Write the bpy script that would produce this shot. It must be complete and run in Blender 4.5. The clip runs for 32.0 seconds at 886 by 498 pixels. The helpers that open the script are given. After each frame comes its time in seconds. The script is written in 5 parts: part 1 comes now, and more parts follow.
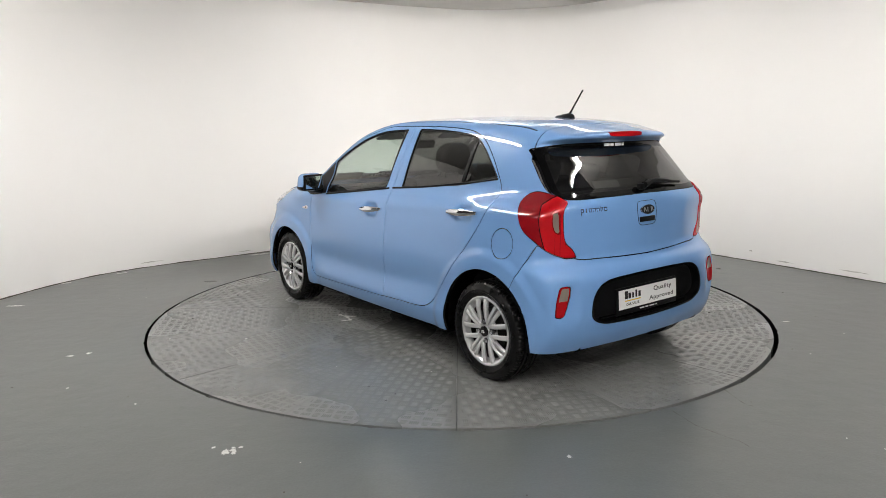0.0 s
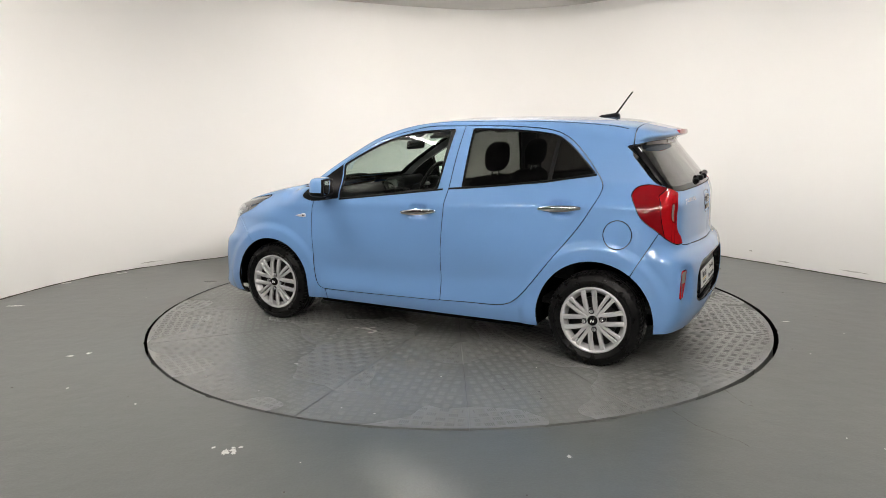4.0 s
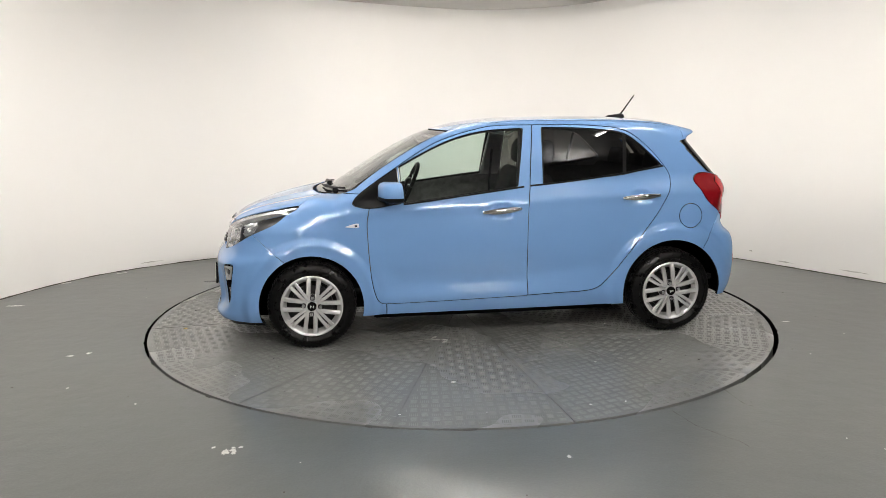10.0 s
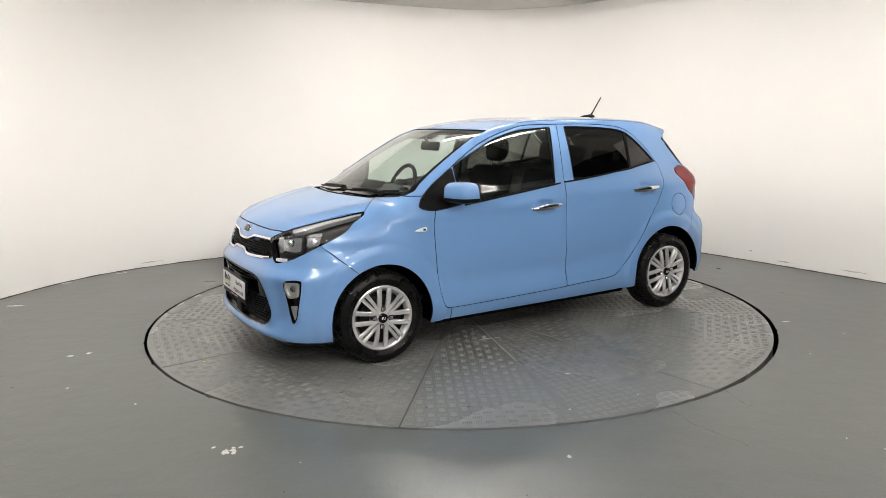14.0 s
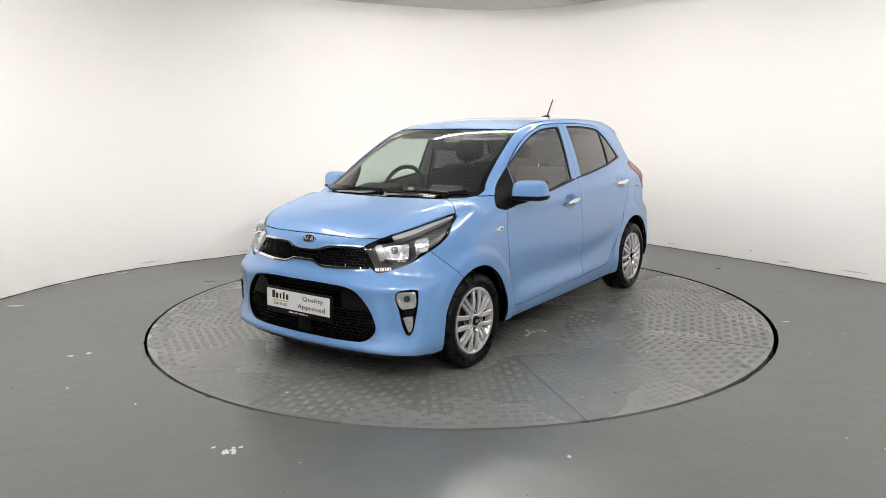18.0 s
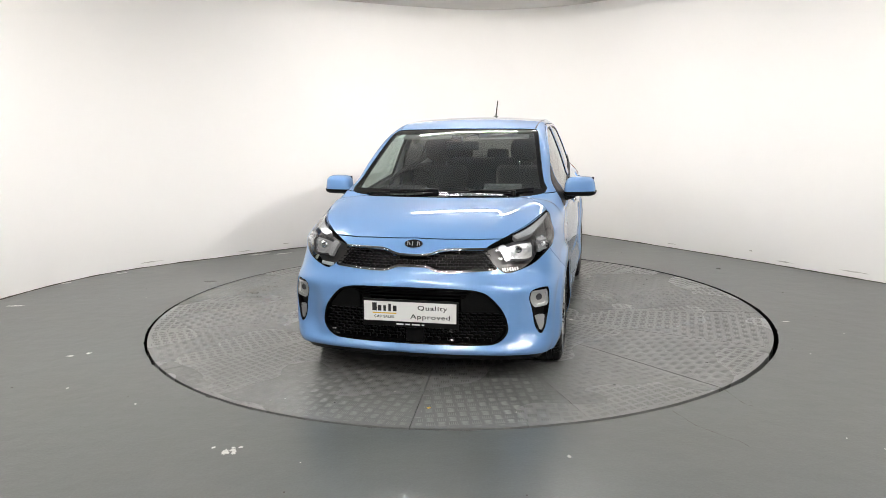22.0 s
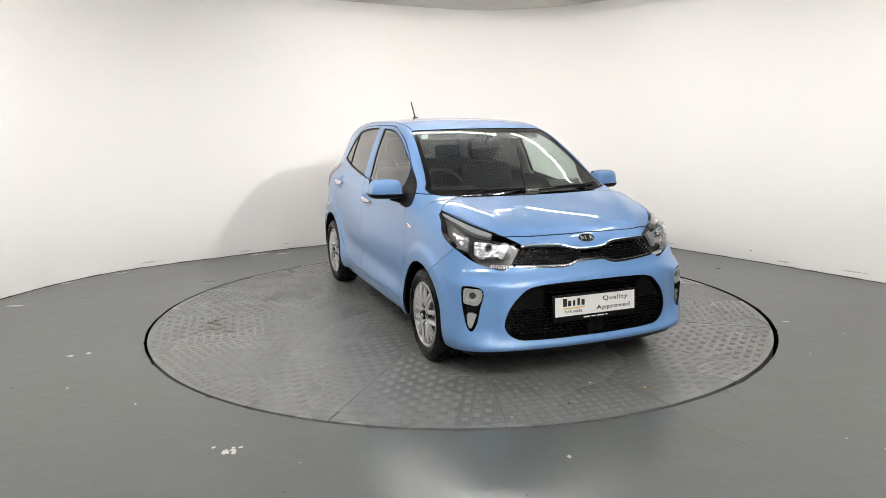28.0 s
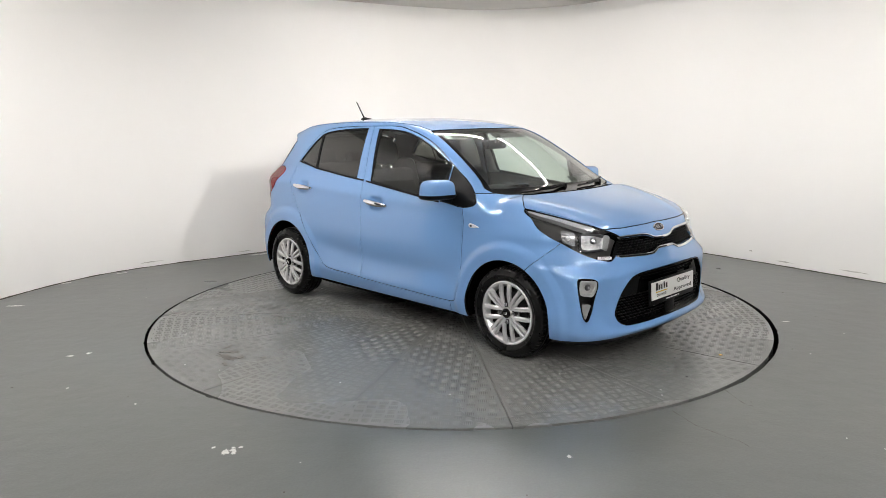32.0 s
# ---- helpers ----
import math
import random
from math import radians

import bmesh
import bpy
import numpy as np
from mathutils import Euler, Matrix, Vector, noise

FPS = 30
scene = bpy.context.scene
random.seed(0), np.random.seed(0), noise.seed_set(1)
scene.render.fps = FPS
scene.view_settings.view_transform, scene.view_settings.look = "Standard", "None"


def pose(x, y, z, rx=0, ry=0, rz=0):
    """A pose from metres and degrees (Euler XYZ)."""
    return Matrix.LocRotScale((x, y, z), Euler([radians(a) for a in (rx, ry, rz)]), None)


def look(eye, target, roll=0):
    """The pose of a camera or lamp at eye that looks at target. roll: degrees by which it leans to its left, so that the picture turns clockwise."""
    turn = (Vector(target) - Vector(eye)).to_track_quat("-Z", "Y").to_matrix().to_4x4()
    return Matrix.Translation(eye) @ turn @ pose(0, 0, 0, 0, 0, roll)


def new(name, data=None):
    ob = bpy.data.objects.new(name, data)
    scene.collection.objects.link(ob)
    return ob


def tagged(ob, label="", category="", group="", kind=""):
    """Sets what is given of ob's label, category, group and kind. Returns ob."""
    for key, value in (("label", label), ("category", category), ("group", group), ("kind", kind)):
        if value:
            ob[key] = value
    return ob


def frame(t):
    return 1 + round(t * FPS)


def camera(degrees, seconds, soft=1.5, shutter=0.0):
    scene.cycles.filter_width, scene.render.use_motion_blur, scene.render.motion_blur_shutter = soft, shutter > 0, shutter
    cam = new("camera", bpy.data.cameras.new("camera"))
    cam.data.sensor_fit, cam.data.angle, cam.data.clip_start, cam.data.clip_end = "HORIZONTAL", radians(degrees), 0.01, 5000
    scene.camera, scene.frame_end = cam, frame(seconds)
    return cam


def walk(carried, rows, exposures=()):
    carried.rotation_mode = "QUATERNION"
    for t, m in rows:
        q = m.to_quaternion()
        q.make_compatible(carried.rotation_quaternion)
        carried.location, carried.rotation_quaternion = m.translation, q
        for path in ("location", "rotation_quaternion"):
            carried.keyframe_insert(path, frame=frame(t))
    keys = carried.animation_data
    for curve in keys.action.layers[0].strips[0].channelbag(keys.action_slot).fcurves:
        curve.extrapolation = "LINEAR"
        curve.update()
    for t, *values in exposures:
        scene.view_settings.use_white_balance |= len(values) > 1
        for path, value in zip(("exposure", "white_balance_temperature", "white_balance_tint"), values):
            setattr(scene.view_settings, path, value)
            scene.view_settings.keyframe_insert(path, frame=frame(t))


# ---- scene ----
EYE = (-0.1074, -5.4419, 1.4402)
cam = camera(63.37, 32.0, soft=0.5)
VIEW = pose(*EYE, 90 - 10.2281, 0, 0) @ pose(0, 0, 0, 0, 0, -0.7084)
walk(cam, [(0, VIEW), (32, VIEW)], exposures=[(0, 0.04, 6550, 10), (5, 0.08, 6800, 10), (13, 0.14, 6800, 10), (19, 0.23, 6550, 10), (24, 0.28, 6550, 10), (28, 0.17, 6550, 10), (32, 0.12, 6550, 10)])


def heading(t):
    """The turntable's turn in degrees at t seconds: a steady, very slightly slowing pace."""
    s = (t - 16) / 16
    return 222.168 + 92.776 * s - 1.2286 * s * s + 0.6218 * s ** 3


OFF = Vector((-0.1352, 0.1093, 0))  # the car's middle on the turntable

# ---- light: rings of ceiling tubes over the turntable and behind the camera ----
world = bpy.data.worlds.new("world")
scene.world = world
world.use_nodes = True
world.node_tree.nodes["Background"].inputs[0].default_value = (0.9, 0.95, 1.0, 1)
world.node_tree.nodes["Background"].inputs[1].default_value = 0.02
ROOM_H = 2.775
TUBES = [  # x, y, z, turn in degrees, length, watts for each metre
    (1.38, 1.28, 2.69, -42, 1.25, 10), (-1.95, -0.80, 2.69, 105, 1.25, 70), (2.05, -1.1, 2.69, 70, 1.25, 22), (0.05, 1.35, 2.69, 0, 1.25, 40),
    (1.15, -4.1, 2.72, 0, 1.5, 58), (-1.05, -4.2, 2.72, 0, 1.5, 70), (3.3, -3.9, 2.72, 40, 1.5, 22), (-3.1, -3.9, 2.72, -40, 1.5, 30), (1.5, -5.0, 2.72, 0, 1.5, 56),
    (2.2, -6.6, 2.72, 0, 1.5, 40), (2.9, -8.4, 2.72, 0, 1.5, 24), (-1.6, -6.8, 2.72, 0, 1.5, 26), (3.3, -11.0, 2.72, 0, 1.5, 20),
]
FLOOD = ((2.0, -2.8, 2.68), (-1.7, 2.8, 1.7), 105)  # hooded spotlight under the ceiling: place, aim, watts

# ---- materials ----
def material(name, colour, rough=0.5, metal=0.0, **more):
    m = bpy.data.materials.new(name)
    m.use_nodes = True
    b = m.node_tree.nodes["Principled BSDF"]
    b.inputs["Base Color"].default_value = (*colour, 1)
    b.inputs["Roughness"].default_value = rough
    b.inputs["Metallic"].default_value = metal
    for k, v in more.items():
        b.inputs[k.replace("_", " ")].default_value = v
    return m


def node(m, kind, **values):
    n = m.node_tree.nodes.new(kind)
    for k, v in values.items():
        n.inputs[k.replace("_", " ")].default_value = v
    return n


def link(m, a, out, b, inp):
    m.node_tree.links.new(a.outputs[out], b.inputs[inp])


def bsdf(m):
    return m.node_tree.nodes["Principled BSDF"]


def mottle(m, colours, scale, detail=6.0, stretch=(1, 1, 1), rough=None, bump=0.0, fine=0.0, low=0.35, high=0.65):
    """Two scales of procedural variation in colour, gloss and relief."""
    tc = node(m, "ShaderNodeTexCoord")
    mp = node(m, "ShaderNodeMapping")
    mp.inputs["Scale"].default_value = stretch
    link(m, tc, "Object", mp, "Vector")
    big = node(m, "ShaderNodeTexNoise", Scale=scale, Detail=detail, Roughness=0.6)
    link(m, mp, "Vector", big, "Vector")
    cr = node(m, "ShaderNodeValToRGB")
    cr.color_ramp.elements[0].position, cr.color_ramp.elements[1].position = low, high
    cr.color_ramp.elements[0].color, cr.color_ramp.elements[1].color = (*colours[0], 1), (*colours[1], 1)
    link(m, big, "Fac", cr, "Fac")
    link(m, cr, "Color", bsdf(m), "Base Color")
    if rough:
        rr = node(m, "ShaderNodeMapRange", From_Min=low, From_Max=high, To_Min=rough[0], To_Max=rough[1])
        link(m, big, "Fac", rr, "Value")
        link(m, rr, "Result", bsdf(m), "Roughness")
    if bump:
        small = node(m, "ShaderNodeTexNoise", Scale=fine or scale * 12, Detail=4.0)
        link(m, mp, "Vector", small, "Vector")
        bp = node(m, "ShaderNodeBump", Strength=bump, Distance=0.01)
        link(m, small, "Fac", bp, "Height")
        link(m, bp, "Normal", bsdf(m), "Normal")
    return m


PAINT = material("blue_paint", (0.160, 0.322, 0.610), 0.45, 0.0, Coat_Weight=1.0, Coat_Roughness=0.010, Coat_IOR=1.65, Specular_IOR_Level=0.25)
# near-black colour that paints shade into the gaps between body panels
GAP_SHADE = material("painted_gap_shade", (0.004, 0.004, 0.004), 0.7, Specular_IOR_Level=0.1)
BLACK_GLOSS = material("gloss_black_plastic", (0.003, 0.003, 0.0032), 0.06, Specular_IOR_Level=0.3)
BLACK = mottle(material("black_plastic", (0.005, 0.005, 0.0055), 0.4, Specular_IOR_Level=0.12), ((0.004, 0.004, 0.0043), (0.0065, 0.0065, 0.007)), 30, bump=0.1)
DARK = material("black_underseal", (0.002, 0.002, 0.002), 0.9, Specular_IOR_Level=0.0)
RUBBER = mottle(material("tyre_rubber", (0.004, 0.004, 0.0045), 0.35, Specular_IOR_Level=0.16), ((0.003, 0.003, 0.0033), (0.006, 0.006, 0.006)), 14, rough=(0.22, 0.42), bump=0.1)
CHROME = material("chrome", (0.82, 0.83, 0.85), 0.06, 1.0)
ALLOY = material("silver_alloy", (0.76, 0.76, 0.77), 0.24, 0.62)
# the wheel well's shade is put into this near-black copy of the alloy
WELL_SHADE = material("alloy_with_painted_shade", (0.012, 0.012, 0.0125), 0.6, 0.2)
RED = material("red_lamp_plastic", (0.42, 0.006, 0.010), 0.12, 0.0, Coat_Weight=0.35, Specular_IOR_Level=0.35)
RED_DEEP = material("deep_red_lamp_plastic", (0.20, 0.005, 0.008), 0.10, 0.0, Coat_Weight=0.35, Specular_IOR_Level=0.35)
WHITE_LAMP = material("clear_white_plastic", (0.75, 0.76, 0.78), 0.15)
LAMP_GREY = material("lamp_housing_grey", (0.06, 0.06, 0.065), 0.25, 0.3)
SMOKE = material("smoky_clear_lamp_plastic", (0.24, 0.20, 0.17), 0.12, 0.0, Coat_Weight=0.5)
LAMP_BODY = material("graphite_lamp_housing", (0.085, 0.083, 0.080), 0.28, 0.35)
PLATE = material("white_plate", (0.82, 0.82, 0.80), 0.35)
INK = material("black_ink", (0.01, 0.01, 0.01), 0.5)
YELLOW = material("yellow_ink", (0.75, 0.48, 0.03), 0.5)
FABRIC = mottle(material("dark_seat_fabric", (0.015, 0.015, 0.016), 0.9, Specular_IOR_Level=0.2), ((0.009, 0.009, 0.010), (0.016, 0.016, 0.0175)), 14, bump=0.08, fine=120)
DOOR_TRIM = mottle(material("mid_grey_door_trim", (0.10, 0.10, 0.098), 0.6, Specular_IOR_Level=0.2), ((0.075, 0.075, 0.074), (0.12, 0.12, 0.117)), 18, bump=0.06, fine=160)
TRIM = mottle(material("dark_grey_interior_plastic", (0.010, 0.010, 0.0105), 0.6, Specular_IOR_Level=0.12), ((0.008, 0.008, 0.0085), (0.014, 0.014, 0.0145)), 12, bump=0.05, fine=120)
LINING = mottle(material("grey_roof_lining", (0.26, 0.265, 0.26), 0.9), ((0.22, 0.225, 0.22), (0.29, 0.295, 0.29)), 8, bump=0.03, fine=90)


def glazing(name, tint, rough=0.0):
    m = bpy.data.materials.new(name)
    m.use_nodes = True
    nt = m.node_tree
    nt.nodes.remove(nt.nodes["Principled BSDF"])
    out = nt.nodes["Material Output"]
    clear = nt.nodes.new("ShaderNodeBsdfTransparent")
    clear.inputs[0].default_value = (*tint, 1)
    gloss = nt.nodes.new("ShaderNodeBsdfGlossy")
    gloss.inputs["Roughness"].default_value = rough
    gloss.inputs[0].default_value = (1, 1, 1, 1)
    mix = nt.nodes.new("ShaderNodeMixShader")
    face = nt.nodes.new("ShaderNodeLayerWeight")
    face.inputs["Blend"].default_value = 0.5
    steep = nt.nodes.new("ShaderNodeMath")
    steep.operation = "POWER"
    steep.inputs[1].default_value = 3.2
    nt.links.new(face.outputs["Facing"], steep.inputs[0])
    gain = nt.nodes.new("ShaderNodeMath")
    gain.operation = "MULTIPLY_ADD"
    gain.inputs[1].default_value, gain.inputs[2].default_value = 0.80, 0.055
    nt.links.new(steep.outputs[0], gain.inputs[0])
    nt.links.new(gain.outputs[0], mix.inputs[0])
    nt.links.new(clear.outputs[0], mix.inputs[1])
    nt.links.new(gloss.outputs[0], mix.inputs[2])
    nt.links.new(mix.outputs[0], out.inputs[0])
    return m


GLASS = glazing("clear_green_glass", (0.78, 0.87, 0.82))
PRIVACY = glazing("dark_privacy_glass", (0.13, 0.127, 0.120))
LENS = glazing("clear_lamp_lens", (0.93, 0.94, 0.95))

WALL_PAINT = mottle(material("white_wall_paint", (0.84, 0.825, 0.80), 0.7), ((0.835, 0.82, 0.80), (0.86, 0.848, 0.828)), 0.8, bump=0.05, fine=45, low=0.2, high=0.8)
CEILING_PAINT = mottle(material("ceiling_paint", (0.62, 0.60, 0.57), 0.85), ((0.58, 0.56, 0.53), (0.66, 0.64, 0.61)), 1.2, bump=0.08, fine=40)
DARK_WALL = mottle(material("dark_workshop_wall", (0.05, 0.05, 0.055), 0.8), ((0.035, 0.035, 0.04), (0.07, 0.07, 0.072)), 0.7, bump=0.1)


def worn_floor(name, a, b, dirt, rough):
    """Floor paint: slow drifts of tone, brown dirt, fine scuffs and an uneven, slightly wavy gloss."""
    m = material(name, a, 0.35)
    tc = node(m, "ShaderNodeTexCoord")
    slow = node(m, "ShaderNodeTexNoise", Scale=0.55, Detail=5.0, Roughness=0.55)
    patch = node(m, "ShaderNodeTexNoise", Scale=1.1, Detail=2.0, Roughness=0.4)
    grain = node(m, "ShaderNodeTexNoise", Scale=85.0, Detail=3.0)
    wave = node(m, "ShaderNodeTexNoise", Scale=7.0, Detail=3.0)
    for n in (slow, patch, grain, wave):
        link(m, tc, "Object", n, "Vector")
    # long faint trowel and tyre streaks, and specks
    lay = node(m, "ShaderNodeMapping")
    lay.inputs["Scale"].default_value = (1.0, 3.0, 1.0)
    lay.inputs["Rotation"].default_value = (0, 0, 0.35)
    link(m, tc, "Object", lay, "Vector")
    streak = node(m, "ShaderNodeTexNoise", Scale=2.6, Detail=7.0, Roughness=0.68, Distortion=0.6)
    link(m, lay, "Vector", streak, "Vector")
    tone = node(m, "ShaderNodeValToRGB")
    tone.color_ramp.elements[0].position, tone.color_ramp.elements[1].position = 0.25, 0.75
    tone.color_ramp.elements[0].color, tone.color_ramp.elements[1].color = (*a, 1), (*b, 1)
    link(m, slow, "Fac", tone, "Fac")
    mask = node(m, "ShaderNodeMapRange", From_Min=0.15, From_Max=0.85, To_Min=0.0, To_Max=0.5)
    link(m, patch, "Fac", mask, "Value")
    mix = node(m, "ShaderNodeMixRGB")
    mix.inputs[2].default_value = (*dirt, 1)
    link(m, mask, "Result", mix, "Fac")  # dirt
    link(m, tone, "Color", mix, 1)
    fine = node(m, "ShaderNodeMapRange", From_Min=0.3, From_Max=0.7, To_Min=0.94, To_Max=1.06)
    link(m, grain, "Fac", fine, "Value")
    long = node(m, "ShaderNodeMapRange", From_Min=0.3, From_Max=0.7, To_Min=0.97, To_Max=1.03)
    link(m, streak, "Fac", long, "Value")
    both = node(m, "ShaderNodeMath")
    both.operation = "MULTIPLY"
    link(m, fine, "Result", both, 0)
    link(m, long, "Result", both, 1)
    mul = node(m, "ShaderNodeMixRGB")
    mul.blend_type = "MULTIPLY"
    mul.inputs[0].default_value = 1.0
    link(m, mix, "Color", mul, 1)
    link(m, both, "Value", mul, 2)
    link(m, mul, "Color", bsdf(m), "Base Color")
    rr = node(m, "ShaderNodeMapRange", From_Min=0.1, From_Max=0.9, To_Min=rough[0], To_Max=rough[1])
    link(m, patch, "Fac", rr, "Value")
    link(m, rr, "Result", bsdf(m), "Roughness")
    b1 = node(m, "ShaderNodeBump", Strength=0.10, Distance=0.03)
    link(m, wave, "Fac", b1, "Height")
    b2 = node(m, "ShaderNodeBump", Strength=0.12, Distance=0.004)
    link(m, grain, "Fac", b2, "Height")
    link(m, b1, "Normal", b2, "Normal")
    link(m, b2, "Normal", bsdf(m), "Normal")
    return m


FLOOR_PAINT = worn_floor("grey_floor_paint", (0.098, 0.110, 0.107), (0.120, 0.130, 0.125), (0.116, 0.115, 0.107), (0.26, 0.31))
STEEL_PAINT = worn_floor("grey_treadplate_paint", (0.156, 0.165, 0.159), (0.184, 0.192, 0.184), (0.170, 0.164, 0.150), (0.23, 0.32))
LUG_PAINT = worn_floor("worn_tread", (0.196, 0.206, 0.198), (0.226, 0.234, 0.226), (0.204, 0.197, 0.182), (0.20, 0.30))
for m in (STEEL_PAINT, LUG_PAINT):
    bsdf(m).inputs["Specular IOR Level"].default_value = 0.7
FLECK = mottle(material("white_paint_fleck", (0.62, 0.62, 0.59), 0.6), ((0.62, 0.62, 0.60), (0.82, 0.82, 0.79)), 40)
STAIN = mottle(material("dark_brown_stain", (0.045, 0.036, 0.026), 0.5), ((0.035, 0.028, 0.020), (0.07, 0.058, 0.045)), 12)

# ---- building blocks ----
def mesh_object(name, verts, faces, mat, parent=None, smooth=True, label=""):
    me = bpy.data.meshes.new(name)
    me.from_pydata([tuple(v) for v in verts], [], [tuple(int(i) for i in f) for f in faces])
    me.materials.append(mat)
    if smooth:
        me.polygons.foreach_set("use_smooth", [True] * len(me.polygons))
    ob = new(name, me)
    ob.parent = parent
    if label:
        ob["label"] = label
    return ob


def part(name, bm, mat, parent, label="", smooth=True):
    me = bpy.data.meshes.new(name)
    bm.to_mesh(me)
    bm.free()
    me.materials.append(mat)
    if smooth:
        me.polygons.foreach_set("use_smooth", [True] * len(me.polygons))
        me.set_sharp_from_angle(angle=radians(35))
    ob = new(name, me)
    ob.parent = parent
    if label:
        ob["label"] = label
    return ob


def box(size, at=(0, 0, 0), turn=(0, 0, 0), bevel=0.0, segs=2):
    bm = bmesh.new()
    bmesh.ops.create_cube(bm, size=1, matrix=pose(*at, *turn) @ Matrix.Diagonal((*size, 1)))
    if bevel:
        bmesh.ops.bevel(bm, geom=bm.edges[:], offset=bevel, segments=segs, profile=0.5, affect="EDGES")
    return bm


def join(*bms):
    out = bmesh.new()
    for b in bms:
        me = bpy.data.meshes.new("piece")
        b.to_mesh(me)
        b.free()
        out.from_mesh(me)
        bpy.data.meshes.remove(me)
    return out


def lathe(profile, n=64, wave=None):
    """Turns (radius, y) pairs about the y axis."""
    m = len(profile)
    verts, faces = [], []
    for i in range(n):
        a = 2 * math.pi * i / n
        for j, (r, y) in enumerate(profile):
            q = r + (wave(i, j) if wave else 0)
            verts.append((q * math.cos(a), y, q * math.sin(a)))
    for i in range(n):
        k = (i + 1) % n
        for j in range(m - 1):
            faces.append((i * m + j, i * m + j + 1, k * m + j + 1, k * m + j))
    bm = bmesh.new()
    vs = [bm.verts.new(v) for v in verts]
    for f in faces:
        bm.faces.new([vs[q] for q in f])
    bmesh.ops.remove_doubles(bm, verts=bm.verts[:], dist=1e-6)
    return bm


def tube(points, radius, sides=8):
    """A round bar along points; radius may be a list."""
    pts = [Vector(p) for p in points]
    rad = radius if isinstance(radius, (list, tuple)) else [radius] * len(pts)
    bm = bmesh.new()
    rings = []
    for i, p in enumerate(pts):
        d = (pts[min(i + 1, len(pts) - 1)] - pts[max(i - 1, 0)]).normalized()
        u = d.cross(Vector((0, 0, 1)) if abs(d.z) < 0.9 else Vector((1, 0, 0))).normalized()
        v = d.cross(u)
        rings.append([bm.verts.new(p + rad[i] * (u * math.cos(2 * math.pi * k / sides) + v * math.sin(2 * math.pi * k / sides))) for k in range(sides)])
    for a, b in zip(rings, rings[1:]):
        for k in range(sides):
            bm.faces.new((a[k], a[(k + 1) % sides], b[(k + 1) % sides], b[k]))
    bm.faces.new(rings[0][::-1])
    bm.faces.new(rings[-1])
    return bm


def smooth_line(points, n=8):
    """More points along a rounded open line."""
    P = [np.array(p, float) for p in points]
    P = [2 * P[0] - P[1]] + P + [2 * P[-1] - P[-2]]
    out = []
    for a, b, c, d in zip(P, P[1:], P[2:], P[3:]):
        for i in range(n):
            s = i / n
            out.append(0.5 * (2 * b + (c - a) * s + (2 * a - 5 * b + 4 * c - d) * s * s + (3 * b - a - 3 * c + d) * s ** 3))
    out.append(P[-2])
    return out


# ---- the room ----
BAY_Y, BAY_L, BAY_R = -1.35, -0.6, -0.3  # where ceiling and walls of the white bay end towards the dark workshop
GAP_IN, GAP_OUT = 2.250, 2.276
WALL_PLAN = [(-3.97, BAY_L), (-3.94, -0.3), (-3.82, 0.39), (-3.64, 0.95), (-3.36, 1.44), (-2.95, 1.84), (-2.58, 2.12), (-2.16, 2.45), (-1.9, 2.64), (-1.48, 2.89),
             (-0.95, 3.20), (-0.63, 3.42), (0.04, 3.76), (0.40, 3.87), (0.76, 3.86), (1.10, 3.77), (1.43, 3.60), (1.69, 3.38), (2.02, 2.98), (2.29, 2.62), (2.76, 1.96), (3.09, 1.50),
             (3.39, 1.05), (3.72, 0.56), (3.98, 0.15), (4.06, BAY_R)]


def curved_wall():
    line = smooth_line(WALL_PLAN, 6)
    verts, faces = [], []
    n = len(line)
    for i, p in enumerate(line):
        d = line[min(i + 1, n - 1)] - line[max(i - 1, 0)]
        out = np.array([-d[1], d[0]]) / np.linalg.norm(d)
        for q in (p, p + 0.15 * out):
            verts += [(q[0], q[1], -0.01), (q[0], q[1], ROOM_H + 0.1)]
    for i in range(n - 1):
        a, b = 4 * i, 4 * i + 4
        faces += [(a, a + 1, b + 1, b), (a + 2, b + 2, b + 3, a + 3), (a + 1, a + 3, b + 3, b + 1)]
    return tagged(mesh_object("wall_curved", verts, faces, WALL_PAINT), "smooth white painted curved studio wall with scuffed foot", "wall", kind="structure")


def flat(name, x0, y0, x1, y1, z, mat, label, category, up=True, thick=0.1):
    z0, z1 = (z - thick, z) if up else (z, z + thick)
    ob = part(name, box((x1 - x0, y1 - y0, z1 - z0), ((x0 + x1) / 2, (y0 + y1) / 2, (z0 + z1) / 2)), mat, None, smooth=False)
    return tagged(ob, label, category, kind="structure")


def floor_sheet():
    """Painted concrete with a round pit for the turntable."""
    n = 360
    verts, faces = [], []
    ring = [(GAP_OUT * math.cos(2 * math.pi * i / n), GAP_OUT * math.sin(2 * math.pi * i / n)) for i in range(n)]
    ragged = random.Random(41)
    for rad in (1.0, 1.35, 1.9, 3.0, 5.5):
        for x, y in ring:  # the pit's edge is chipped
            r = rad + (ragged.uniform(-0.0008, 0.0006) + (0.0025 if ragged.random() < 0.05 else 0)) * (rad == 1.0)
            verts.append((x * r + 0.006, y * r + 0.003, 0))
    for k in range(4):
        for i in range(n):
            j = (i + 1) % n
            faces.append((k * n + i, (k + 1) * n + i, (k + 1) * n + j, k * n + j))
    return tagged(mesh_object("floor", verts, faces, FLOOR_PAINT, smooth=False), "grey painted concrete floor with scuffs and white paint flecks", "floor", kind="structure")


